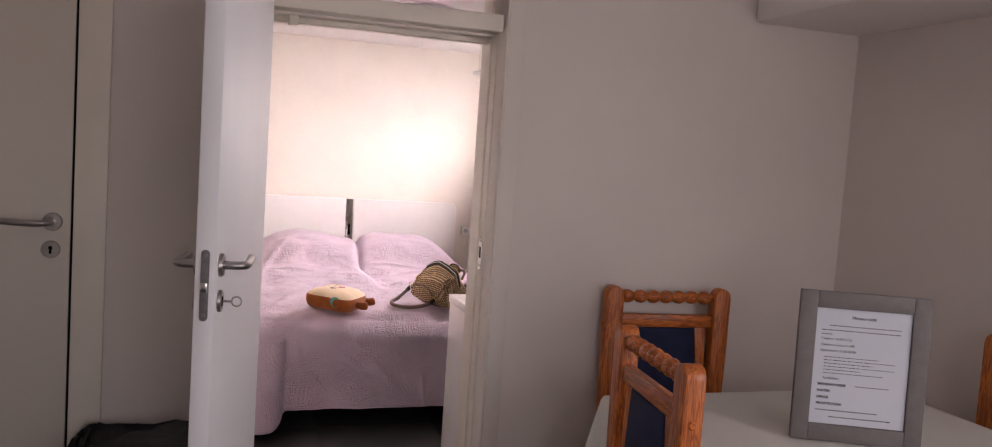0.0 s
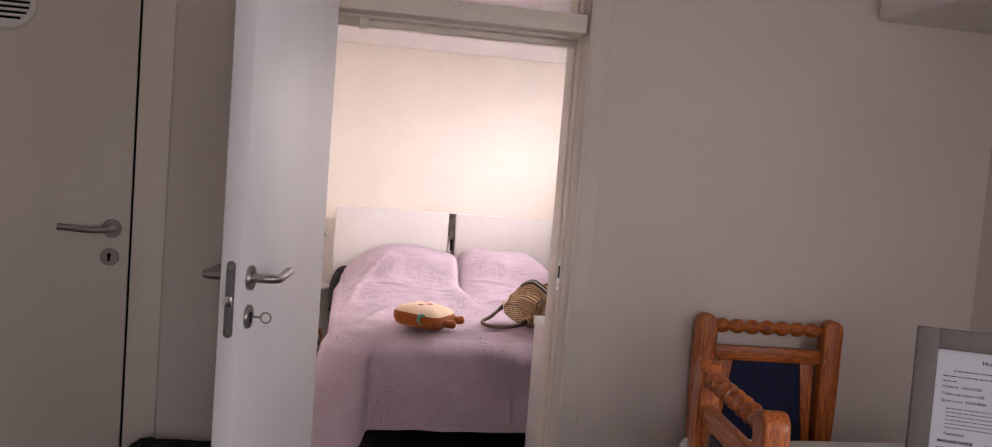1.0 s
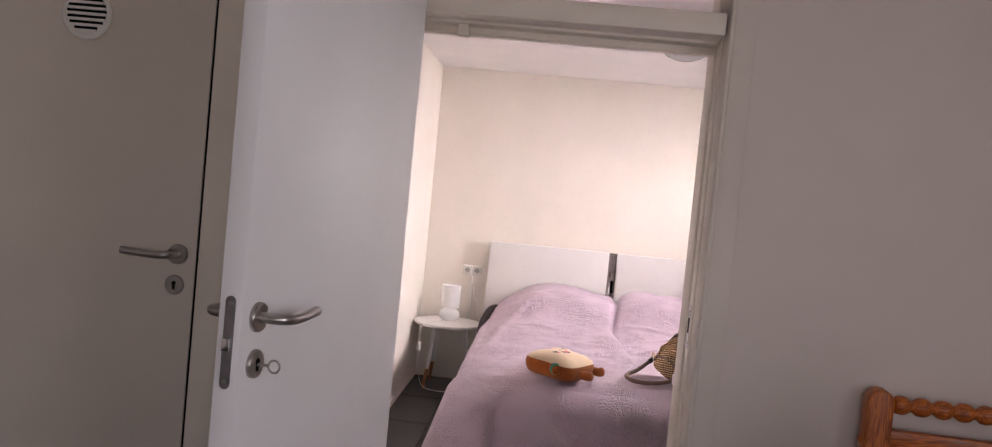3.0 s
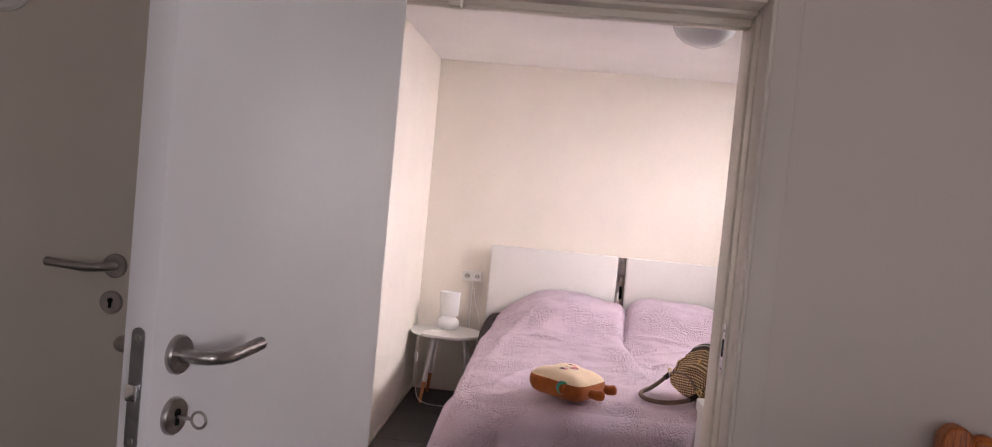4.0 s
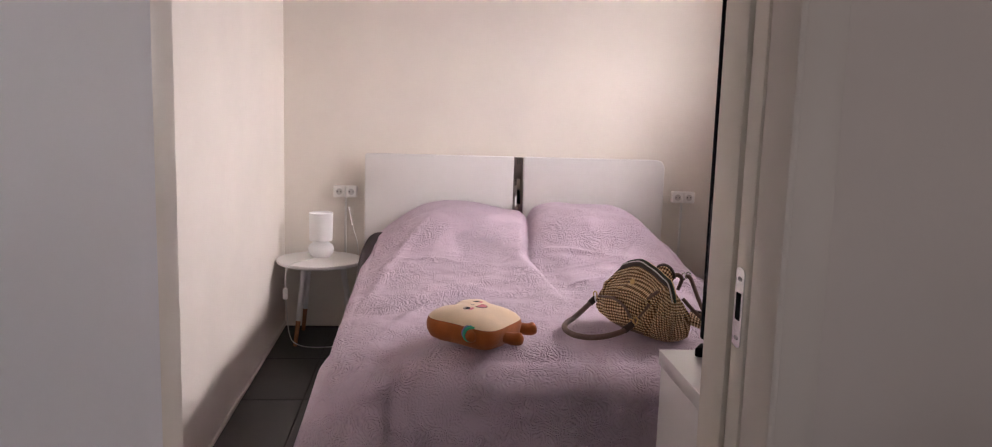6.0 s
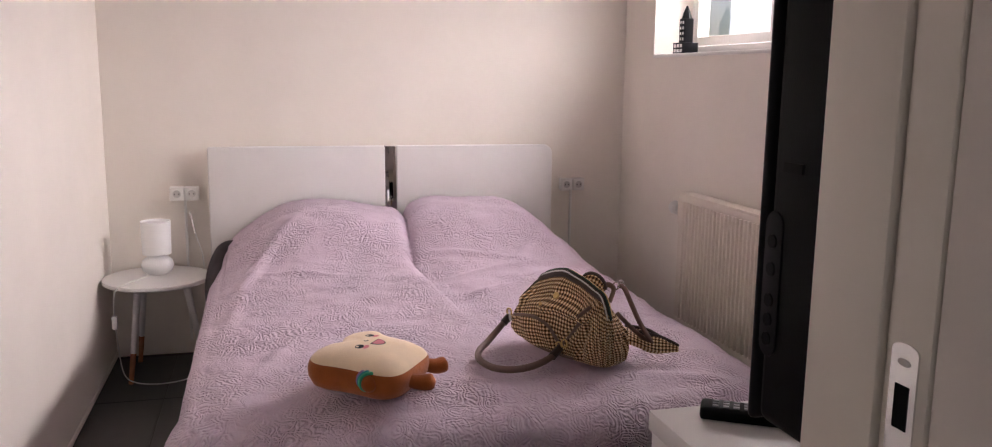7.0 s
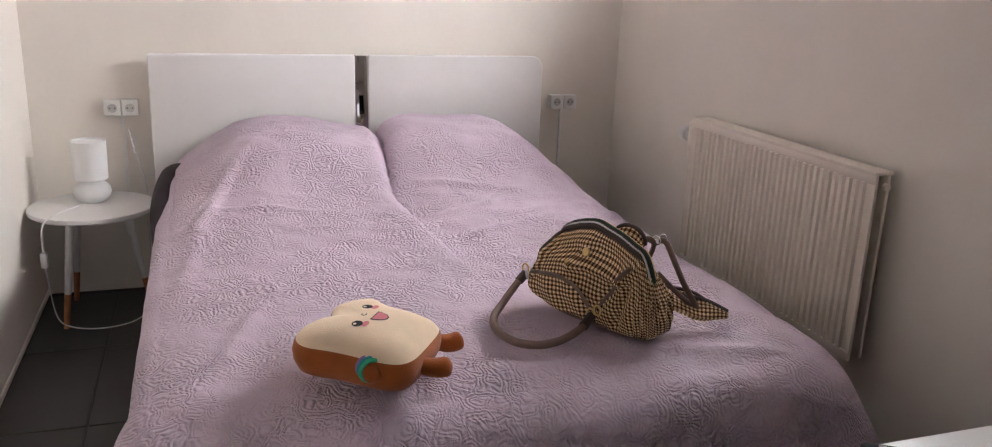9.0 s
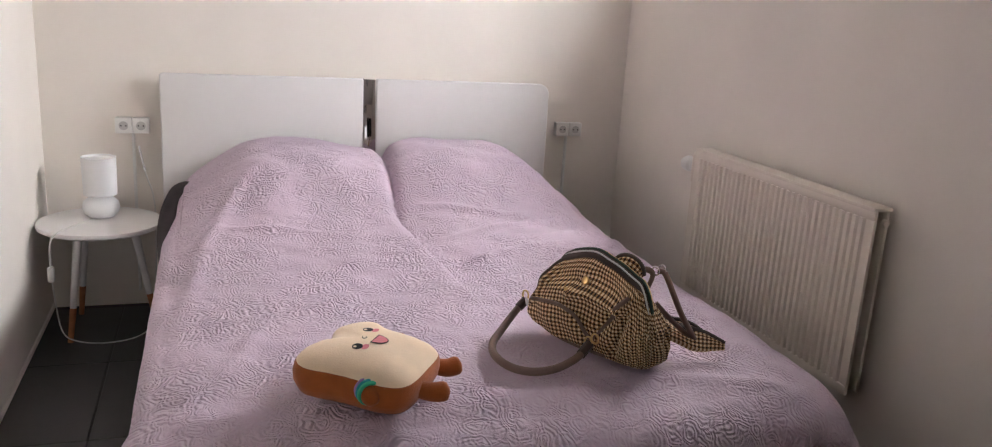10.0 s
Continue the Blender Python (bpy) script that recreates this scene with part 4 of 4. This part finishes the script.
def handbag(m):
    root = thing("handbag", "brown gingham fabric handbag with leather handles on the bed", "handbag", m)
    # the base runs along x, y points to the back, the zip ridge lies over the middle
    n, levels, e = 128, 26, 0.5

    def ridge(x):
        return np.interp(x, (-0.06, -0.018, 0.04, 0.085, 0.127, 0.193, 0.256, 0.30, 0.37), (0.130, 0.172, 0.204, 0.222, 0.230, 0.214, 0.186, 0.156, 0.130))

    def plan(h):
        x0 = np.interp(h, (0, 0.15, 0.35, 0.6, 0.85, 1), (0.015, -0.030, -0.058, -0.048, -0.015, 0.035))
        x1 = np.interp(h, (0, 0.1, 0.3, 0.6, 0.8, 1), (0.322, 0.338, 0.342, 0.334, 0.316, 0.285))
        y0 = np.interp(h, (0, 0.1, 0.3, 0.55, 0.8, 1), (0.012, -0.002, -0.008, 0.004, 0.032, 0.058))
        y1 = np.interp(h, (0, 0.1, 0.3, 0.6, 0.85, 1), (0.115, 0.128, 0.130, 0.122, 0.102, 0.082))
        return (x0 + x1) / 2, (x1 - x0) / 2, (y0 + y1) / 2, (y1 - y0) / 2

    def crease(x, h):
        out = 0.0
        for x0, h0, x1, h1, wide, amp in ((-0.04, 0.85, 0.10, 0.60, 0.07, 0.010), (0.02, 0.95, -0.02, 0.5, 0.05, 0.012), (0.10, 0.62, 0.24, 0.66, 0.05, 0.012), (0.24, 0.66, 0.27, 0.95, 0.05, 0.014), (0.03, 0.78, 0.09, 0.72, 0.08, -0.012), (0.15, 0.82, 0.21, 0.80, 0.09, -0.010), (0.245, 0.10, 0.262, 0.60, 0.05, -0.016), (0.20, 0.30, 0.225, 0.55, 0.05, -0.012)):
            t = max(0.0, min(1.0, ((x - x0) * (x1 - x0) / 0.04 + (h - h0) * (h1 - h0)) / ((x1 - x0) ** 2 / 0.04 + (h1 - h0) ** 2)))
            gap = math.hypot((x - x0 - t * (x1 - x0)) / 0.2, h - h0 - t * (h1 - h0))
            out += 1.5 * amp * math.exp(-(gap / wide) ** 2)
        return out

    def front(x, z, out=0.0):
        """A point on the front face, at this place along the bag and height."""
        h = min(1.0, z / ridge(x))
        cx, a, cy, b = plan(h)
        c = min(0.999, abs(x - cx) / a) ** (1 / e)
        return Vector((x, cy - b * math.sqrt(1 - c * c) ** e - crease(x, h) - out, z))

    bm = bmesh.new()
    layer = bm.loops.layers.uv.new("cloth")
    grid = []
    for j in range(levels + 1):
        h = j / levels
        cx, a, cy, b = plan(h)
        row = []
        for k in range(n):
            ang = 2 * math.pi * k / n
            c, s = math.cos(ang), math.sin(ang)
            x, y = cx + a * math.copysign(abs(c) ** e, c), cy + b * math.copysign(abs(s) ** e, s)
            gather = 1 / (1 + math.exp(-(x - 0.285) / 0.012))
            swell = math.sin(math.pi * min(1, 0.12 + 0.88 * h))
            push = (0.001 + 0.0085 * gather) * math.sin(34 * ang + 1.4 * math.sin(5 * h) + 0.8 * math.sin(3 * ang)) * swell
            push += 0.004 * math.sin(5 * ang + 5 * h + 2) * math.sin(math.pi * h)
            if s < 0:
                push += crease(x, h) * min(1.0, -2 * s)
            z = h * ridge(x) + 0.022 * (1 - h) ** 2 * max(0.0, min(1.0, (0.09 - x) / 0.10))
            row.append(bm.verts.new((x + push * c * 0.6, y + push * (s if abs(s) > 0.5 else s * 2), z)))
        grid.append(row)
    middle = [v.co for v in grid[levels // 3]]
    along = [0.0]
    for k in range(n):
        along.append(along[-1] + (middle[(k + 1) % n] - middle[k]).length)
    for j in range(levels):
        for k in range(n):
            f = bm.faces.new((grid[j][k], grid[j][(k + 1) % n], grid[j + 1][(k + 1) % n], grid[j + 1][k]))
            for loop, (u, v) in zip(f.loops, ((k, j), (k + 1, j), (k + 1, j + 1), (k, j + 1))):
                loop[layer].uv = (along[u] + 0.03 * v / levels, v / levels * 0.225)
    for row in (grid[0][::-1], grid[-1]):
        f = bm.faces.new(row)
        for loop in f.loops:
            loop[layer].uv = (loop.vert.co.x, loop.vert.co.y)
    part("body", bm, GINGHAM, root, angle=80)

    # broad leather zip band over the ridge, with its tape, teeth and end piece
    arch = [Vector((x, 0.068, ridge(x) + 0.002)) for x in (0.030, 0.060, 0.095, 0.130, 0.165, 0.200, 0.235, 0.262)] + [Vector((0.281, 0.066, 0.150)), Vector((0.292, 0.062, 0.118))]
    part("zip_binding", tube([Vector((0.010, 0.060, 0.176))] + arch, lambda s: 0.0145 * min(1.0, 0.35 + 5 * s), 8, 12), dark_leather, root, "dark brown leather zip binding")
    for name, mat, lift, shift, r, label in (("piping", cord_white, 0.0070, -0.0100, 0.0024, "pale piping along the zip"), ("zip_tape", zip_green, 0.0105, 0.000, 0.0050, "dark green zip tape"), ("zip_teeth", brass, 0.0085, 0.0095, 0.0034, "brass zip teeth")):
        part(name, tube([p + Vector(((lift + 0.003) * (k / 9) ** 2, shift, (lift + 0.003) * (1 - 0.4 * (k / 9) ** 2))) for k, p in enumerate(arch)], lambda s: r * min(1.0, 0.3 + 8 * s), 8, 8), mat, root, label)
    part("zip_end", box((-0.013, -0.013, -0.006), (0.013, 0.013, 0.012), 0.003), brass, root, "brass zip end", pose(0.294, 0.060, 0.114, 0, 35, 0))
    part("binding", tube([front(x, z, 0.003) for x, z in ((0.040, 0.206), (0.012, 0.188), (-0.014, 0.164), (-0.034, 0.135), (-0.047, 0.105), (-0.050, 0.080))], 0.0042, 6, 8), dark_leather, root, "dark leather seam binding")

    # sagging front pocket with a leather rim that dips towards the seam
    pocket = bmesh.new()
    layer = pocket.loops.layers.uv.new("cloth")
    cols, rows = 34, 14

    def rim_height(x):
        return np.interp(x, (-0.035, 0.0, 0.04, 0.095, 0.125, 0.150, 0.172, 0.192), (0.086, 0.094, 0.102, 0.106, 0.098, 0.080, 0.056, 0.038))

    grid = []
    for j in range(rows + 1):
        q = j / rows
        row = []
        for i in range(cols + 1):
            x = -0.030 + 0.222 * i / cols
            low = 0.018 + 0.022 * max(0.0, (0.06 - x) / 0.09)
            z = low + q * (rim_height(x) - low)
            row.append(pocket.verts.new(front(x, z, 0.004 + 0.013 * math.sin(math.pi * i / cols) * (0.25 + 0.75 * q) + 0.003 * math.sin(16 * i / cols + 4 * q))))
        grid.append(row)
    for j in range(rows):
        for i in range(cols):
            f = pocket.faces.new((grid[j][i], grid[j][i + 1], grid[j + 1][i + 1], grid[j + 1][i]))
            for loop, (u, v) in zip(f.loops, ((i, j), (i + 1, j), (i + 1, j + 1), (i, j + 1))):
                co = loop.vert.co
                loop[layer].uv = (co.x * 0.97 + co.z * 0.18, co.z * 1.05 - co.x * 0.12)
    rim = [v.co + Vector((0, -0.003, 0.001)) for v in grid[-1]]
    pk = part("pocket", pocket, GINGHAM, root, angle=80)
    thick = pk.modifiers.new("thickness", "SOLIDIFY")
    thick.thickness = 0.004
    part("trim", tube(rim[::3], 0.0050, 6, 8), leather, root, "brown leather pocket trim")
    part("seam_strip", tube([front(x, z, 0.005) for x, z in ((0.186, 0.040), (0.206, 0.075), (0.224, 0.108), (0.243, 0.140), (0.260, 0.165))], 0.0058, 6, 8, flat=0.6), leather, root, "brown leather seam strip")
    part("base_trim", tube([front(x, z, 0.002) for x, z in ((0.00, 0.034), (0.05, 0.018), (0.10, 0.008), (0.17, 0.006), (0.22, 0.008))], 0.0048, 6, 8), leather, root)
    part("stud", lathe([(0.0, -0.003), (0.0105, -0.003), (0.0105, 0.0015), (0.0085, 0.003), (0.005, 0.002), (0, 0.002)], 24), brass, root, "round brass stud", Matrix.Translation(front(0.125, 0.172, 0.001)) @ pose(0, 0, 0, 68))
    part("emblem", lathe([(0.0, 0), (0.007, 0), (0.006, 0.002), (0, 0.002)], 5), brass, root, "small brass emblem", Matrix.Translation(front(0.085, 0.142, 0.001)) @ pose(0, 0, 0, 72))
    # tall handle lying on the bed in front
    hoop = [(-0.046, 0.004, 0.076), (-0.050, -0.018, 0.058), (-0.046, -0.055, 0.036), (-0.030, -0.105, 0.018), (-0.002, -0.158, 0.014), (0.040, -0.202, 0.013), (0.092, -0.228, 0.013), (0.142, -0.232, 0.013), (0.180, -0.210, 0.013), (0.200, -0.168, 0.014), (0.204, -0.118, 0.017), (0.200, -0.065, 0.024), (0.193, -0.026, 0.038)]
    grip = part("handle", tube(hoop, lambda s: 0.0098 - 0.002 * abs(2 * s - 1) ** 6, 8, 14), leather, root, "padded brown leather handle")
    for a, b in ((0, 1), (11, 12)):
        part("handle_tab", tube(hoop[a:b + 1], 0.0120, 6, 10), dark_leather, grip, "dark leather handle end")
    for p in ((-0.046, 0.008, 0.090), (0.191, -0.022, 0.045), (0.206, -0.016, 0.055)):
        part("ring", tube([(p[0] + 0.010 * math.cos(a), p[1] - 0.006, p[2] + 0.012 * math.sin(a)) for a in np.linspace(0, 2 * math.pi, 15)], 0.0024, 2, 8), brass, root, "brass handle ring")
    part("tag", box((-0.009, -0.001, -0.012), (0.009, 0.001, 0.012), 0.0005), cord_white, root, "small white tag", pose(-0.030, -0.010, 0.080, 10, 25, -20))
    # second handle standing up behind and flopping over the bed
    back = part("handle", tube([(0.240, 0.172, 0.200), (0.258, 0.176, 0.196), (0.285, 0.180, 0.150), (0.310, 0.185, 0.105), (0.334, 0.196, 0.064), (0.344, 0.206, 0.040)], 0.0074, 8, 12), leather, root, "padded brown leather handle")
    part("handle_end", tube([(0.262, 0.140, 0.128), (0.288, 0.158, 0.098), (0.315, 0.182, 0.066), (0.344, 0.206, 0.036)], 0.0066, 8, 10), leather, back)
    part("strap", tube([(0.216, 0.118, 0.150), (0.214, 0.128, 0.190), (0.222, 0.145, 0.204), (0.232, 0.160, 0.190), (0.226, 0.150, 0.150)], 0.0080, 8, 10, flat=0.6), leather, root, "leather strap loop")
    for p in ((0.236, 0.166, 0.200), (0.250, 0.174, 0.206)):
        part("ring", tube([(p[0] + 0.010 * math.cos(a), p[1], p[2] + 0.011 * math.sin(a)) for a in np.linspace(0, 2 * math.pi, 13)], 0.0024, 2, 8), bright_steel, root)

    def cloth(name, at, cols, rows, size, thickness):
        made = bmesh.new()
        uv = made.loops.layers.uv.new("cloth")
        net = [[made.verts.new(at(i / cols, j / rows)) for i in range(cols + 1)] for j in range(rows + 1)]
        for j in range(rows):
            for i in range(cols):
                f = made.faces.new((net[j][i], net[j][i + 1], net[j + 1][i + 1], net[j + 1][i]))
                for loop, (u, v) in zip(f.loops, ((i, j), (i + 1, j), (i + 1, j + 1), (i, j + 1))):
                    loop[uv].uv = (u / cols * size[0], v / rows * size[1])
        ob = part(name, made, GINGHAM, root, angle=80)
        solid = ob.modifiers.new("thickness", "SOLIDIFY")
        solid.thickness = thickness
        return ob

    # side flap flopped on the bed, folded over with an open dark edge
    def flap(p, q, lift=0.0):
        wide = 0.078 * (0.65 + 0.5 * math.sin(math.pi * min(1, 0.1 + 0.75 * p))) * (1 - 0.85 * max(0.0, p - 0.45) / 0.55)
        s = q - 0.5
        return Vector((0.275 + 0.125 * p - 0.6 * s * wide, 0.165 + 0.095 * p + 0.78 * s * wide, 0.046 - 0.030 * p + 0.034 * q * (1 - 0.55 * p) + 0.010 * math.sin(math.pi * q) + 0.004 * math.sin(7 * p + 5 * q) + lift))

    cloth("side_flap", lambda p, q: flap(p, q), 20, 10, (0.17, 0.085), 0.010)
    part("flap_edge", tube([flap(p / 6, 1.0, 0.003) for p in range(7)], 0.0055, 6, 8), dark_leather, root, "dark leather flap edge")
    part("flap_fold", tube([flap(0.25 + 0.75 * p / 5, 0.62, 0.006) for p in range(6)], lambda s: 0.007 * (1 - 0.6 * s), 6, 8, flat=0.5), dark_leather, root)

    # back half of the opening, gaping behind the zip
    def gape(p, q):
        a = math.pi * (1 - p)
        return Vector((0.168 + 0.048 * math.cos(a) + 0.012 * q, 0.100 + 0.028 * q, 0.175 + (0.016 + 0.040 * math.sin(a)) * q))

    cloth("back_opening", gape, 16, 6, (0.12, 0.05), 0.004)
    part("opening_edge", tube([gape(p / 8, 1.0) + Vector((0, 0, 0.002)) for p in range(9)], 0.0052, 6, 8), dark_leather, root, "dark leather edge")
    return root


handbag(pose(1.463, -1.972, 0.570, 0, 0, -62.0))

# ---- dining corner ----


def chair(m, label):
    """Pine chair with turned top rail and blue back panel: x across, the sitter looks along +y, the back stands at y = 0."""
    root = thing("dining_chair", label, "chair", m, group="chairs round the dining table")
    for sx in (-1, 1):
        x = 0.215 * sx
        pts = [(x - 0.028, 0.0), (x - 0.026, 0.50), (x - 0.033, 0.72), (x - 0.033, 0.945)] + [(x + 0.033 * math.cos(a), 0.962 + 0.034 * math.sin(a)) for a in np.linspace(math.pi, 0, 9)] + [(x + 0.033, 0.72), (x + 0.026, 0.50), (x + 0.028, 0.0)]
        post = part("back_post", slab(pts, -0.028, 0.026, 0.007, 3, m=pose(0, 0, 0, 90)), PINE, root)
        part("peg", lathe([(0.0, 0), (0.011, 0), (0.011, 0.006), (0.007, 0.010), (0, 0.011)], 20), PINE, post, "round wooden peg", pose(x + 0.029 * sx, 0, 0.86, 0, 90 * sx, 0))
        part("front_leg", box((x - 0.024, 0.375, 0), (x + 0.024, 0.423, 0.42), 0.005), PINE, root)
        part("side_rail", box((x - 0.014, 0.02, 0.36), (x + 0.014, 0.375, 0.42), 0.004), PINE, root)
        part("stretcher", box((x - 0.011, 0.02, 0.16), (x + 0.011, 0.375, 0.20), 0.004), PINE, root)
    prof = [(0.013, 0.0)]
    for k in range(7):
        z0 = 0.012 + k * 0.0515
        prof += [(0.014, z0), (0.0215, z0 + 0.010), (0.0245, z0 + 0.0225), (0.0225, z0 + 0.036), (0.015, z0 + 0.046)]
    prof += [(0.013, 0.368)]
    part("turned_rail", lathe(prof, 24), PINE, root, "turned bobbin top rail", pose(-0.184, 0, 0.958, 0, 90, 0))
    part("upper_rail", box((-0.184, -0.014, 0.845), (0.184, 0.014, 0.893), 0.005), PINE_RAIL, root)
    part("lower_rail", box((-0.184, -0.013, 0.50), (0.184, 0.013, 0.545), 0.005), PINE_RAIL, root)
    for sx in (-1, 1):
        pts = [(sx * 0.175, 0.5452), (sx * 0.150, 0.5452), (sx * 0.115, 0.8448), (sx * 0.160, 0.8448)]
        part("back_slat", slab(pts if sx > 0 else pts[::-1], -0.010, 0.010, 0.003, m=pose(0, 0, 0, 90)), PINE, root)
    part("back_panel", slab([(-0.149, 0.5454), (0.149, 0.5454), (0.114, 0.8446), (-0.114, 0.8446)], -0.009, 0.014, 0.006, 3, m=pose(0, 0, 0, 90)), seat_blue, root, "dark blue upholstered back panel")
    part("front_rail", box((-0.19, 0.385, 0.36), (0.19, 0.413, 0.42), 0.004), PINE_RAIL, root)
    part("seat", box((-0.225, 0.02, 0.4205), (0.225, 0.44, 0.475), 0.02, 3), seat_blue, root, "dark blue upholstered seat pad")
    return root


chair(pose(1.965, -3.958, 0, 0, 0, 180 - 4), "pine dining chair with turned rail standing against the wall")
chair(pose(1.428, -4.858, 0, 0, 0, -97), "pine dining chair with turned rail pushed under the table")
chair(pose(2.675, -4.975, 0, 0, 0, 90), "pine dining chair with turned rail near the side wall")

table = thing("dining_table", "rectangular dining table hidden under a white cloth", "table")
TX0, TX1, TY0, TY1 = 1.49, 2.50, -5.45, -4.48
part("tabletop", box((TX0, TY0, 0.715), (TX1, TY1, 0.742), 0.004), PINE, table)
for x in (TX0 + 0.06, TX1 - 0.06):
    for y in (TY0 + 0.06, TY1 - 0.06):
        part("leg", box((x - 0.03, y - 0.03, 0), (x + 0.03, y + 0.03, 0.715), 0.006), PINE, table)


def tablecloth():
    hang, n = 0.24, 90
    verts, faces = [], []
    for b in np.linspace(TY0 - hang, TY1 + hang, n):
        for a in np.linspace(TX0 - hang, TX1 + hang, n):
            cx, cy = min(max(a, TX0), TX1), min(max(b, TY0), TY1)
            dx, dy = a - cx, b - cy
            over = math.hypot(dx, dy)
            if over < 1e-6:
                verts.append((a, b, 0.748 + 0.001 * noise.noise(Vector((a * 6, b * 6, 0)))))
                continue
            nx, ny = dx / over, dy / over
            corner = min(abs(nx), abs(ny))
            fold = math.sin(14 * (cx + cy)) * 0.012
            out = 0.006 + min(over, 0.02) * 0.4 + over * (0.06 + 0.25 * corner + fold)
            verts.append((cx + nx * out, cy + ny * out, 0.748 - max(0.0, over - 0.006)))
    for j in range(n - 1):
        for i in range(n - 1):
            k = j * n + i
            faces.append((k, k + 1, k + 1 + n, k + n))
    data = bpy.data.meshes.new("tablecloth")
    data.from_pydata(verts, [], faces)
    data.polygons.foreach_set("use_smooth", [True] * len(data.polygons))
    data.materials.append(cloth_white)
    ob = new("tablecloth", data)
    thick = ob.modifiers.new("thickness", "SOLIDIFY")
    thick.thickness, thick.offset = 0.003, -1
    return tagged(ob, "plain white tablecloth hanging over the dining table", "tablecloth")


tablecloth()

# framed notice: x across, y into the picture, z up, standing on its lower edge
PW, PH, PB = 0.330, 0.395, 0.044
notice = thing("picture_frame", "grey wooden frame holding printed house rules on table", "picture frame", pose(1.973, -4.968, 0.750, -3, 0, -25))
mould = bmesh.new()
for lo, hi in (((-PW / 2, 0), (-PW / 2 + PB, PH)), ((PW / 2 - PB, 0), (PW / 2, PH)), ((-PW / 2 + PB, 0), (PW / 2 - PB, PB)), ((-PW / 2 + PB, PH - PB), (PW / 2 - PB, PH))):
    box((lo[0], -0.012, lo[1]), (hi[0], 0.008, hi[1]), 0.002, bm=mould)
part("moulding", mould, frame_grey, notice)
part("backing", box((-PW / 2 + 0.01, 0.0082, 0.01), (PW / 2 - 0.01, 0.012, PH - 0.01)), dark_wood, notice)
part("stand", box((-0.04, 0.0125, 0.02), (0.04, 0.016, 0.25), m=pose(0, 0.085, 0, 19)), dark_wood, notice)
sheet = part("sheet", box((-PW / 2 + PB + 0.001, -0.004, PB + 0.001), (PW / 2 - PB - 0.001, -0.002, PH - PB - 0.001)), paper, notice, "white printed sheet")


def words(text, size, x, z, bold=0.0, center=False):
    data = bpy.data.curves.new("writing", "FONT")
    data.body, data.size, data.extrude, data.offset = text, size, 0.0002, bold
    data.align_x = "CENTER" if center else "LEFT"
    data.materials.append(ink)
    ob = new("writing", data)
    ob.parent = sheet
    ob.matrix_basis = pose(x, -0.0044, z, 90)
    return ob


def bars(x0, x1, z, height, seed):
    rnd = random.Random(seed)
    bm = bmesh.new()
    x = x0
    while x < x1:
        w = min(rnd.uniform(0.004, 0.013), x1 - x)
        box((x, -0.0046, z - height * 0.24), (x + w, -0.0041, z + height * 0.24), bm=bm)
        x += w + 0.0025
    part("line", bm, ink, sheet)


XL = -PW / 2 + 0.060
words("House rules", 0.0125, 0.0, 0.325, 0.0002, True)
bars(XL + 0.02, PW / 2 - 0.07, 0.305, 0.0042, 1)
bars(XL, PW / 2 - 0.07, 0.293, 0.0042, 2)
bars(XL, XL + 0.03, 0.282, 0.0042, 3)
words("Check in  15:00-22:00", 0.0088, XL, 0.267)
words("Check out before 11:00", 0.0088, XL, 0.251)
words("Quiet hours  22:00-08:00", 0.0088, XL, 0.236)
for k, (end, z) in enumerate(((0.045, 0.222), (0.085, 0.2135), (0.03, 0.205), (0.085, 0.1965), (0.0, 0.188), (0.06, 0.1795))):
    bars(XL + 0.012, end, z, 0.0032, 10 + k)
words("Forbidden:", 0.0095, XL + 0.012, 0.163, 0.0001)
words("SMOKING INSIDE", 0.0092, XL, 0.146, 0.0003)
bars(XL + 0.095, 0.075, 0.149, 0.0036, 20)
words("PARTIES", 0.0092, XL, 0.129, 0.0003)
words("DRUGS", 0.0092, XL, 0.112, 0.0003)
words("PROSTITUTION", 0.0092, XL, 0.095, 0.0003)
bars(XL, 0.05, 0.081, 0.005, 21)
bars(-0.07, 0.085, 0.064, 0.005, 22)

pouf = thing("footstool", "low footstool under a shaggy black throw", "footstool", pose(0.10, -4.22, 0))
part("body", box((-0.10, -0.16, 0.04), (0.26, 0.16, 0.53), 0.05, 4), fabric_grey, pouf)
throw = box((-0.12, -0.18, 0.28), (0.28, 0.18, 0.570), 0.06, 4)
bmesh.ops.subdivide_edges(throw, edges=throw.edges[:], cuts=4, use_grid_fill=True)
random.seed(4)
for v in throw.verts:
    v.co.z += random.uniform(-0.012, 0.014)
    v.co += Vector((noise.noise(v.co * 9), noise.noise(v.co * 9 + Vector((5, 0, 0))), noise.noise(v.co * 7 + Vector((0, 5, 0))))) * 0.022
part("throw", throw, fur_black, pouf, "shaggy black throw", angle=80)

# ---- floor tiles ----
tile_mesh = finish(box((-0.2985, -0.2985, -0.006), (0.2985, 0.2985, 0.0), 0.002, 1), "tile")
tile_mesh.materials.append(TILE)
for i in range(5):
    for j in range(7):
        ob = new("tile", tile_mesh)
        ob.parent = floor
        ob.location = (-0.02 + 0.602 * i, -0.35 - 0.602 * j, 0)
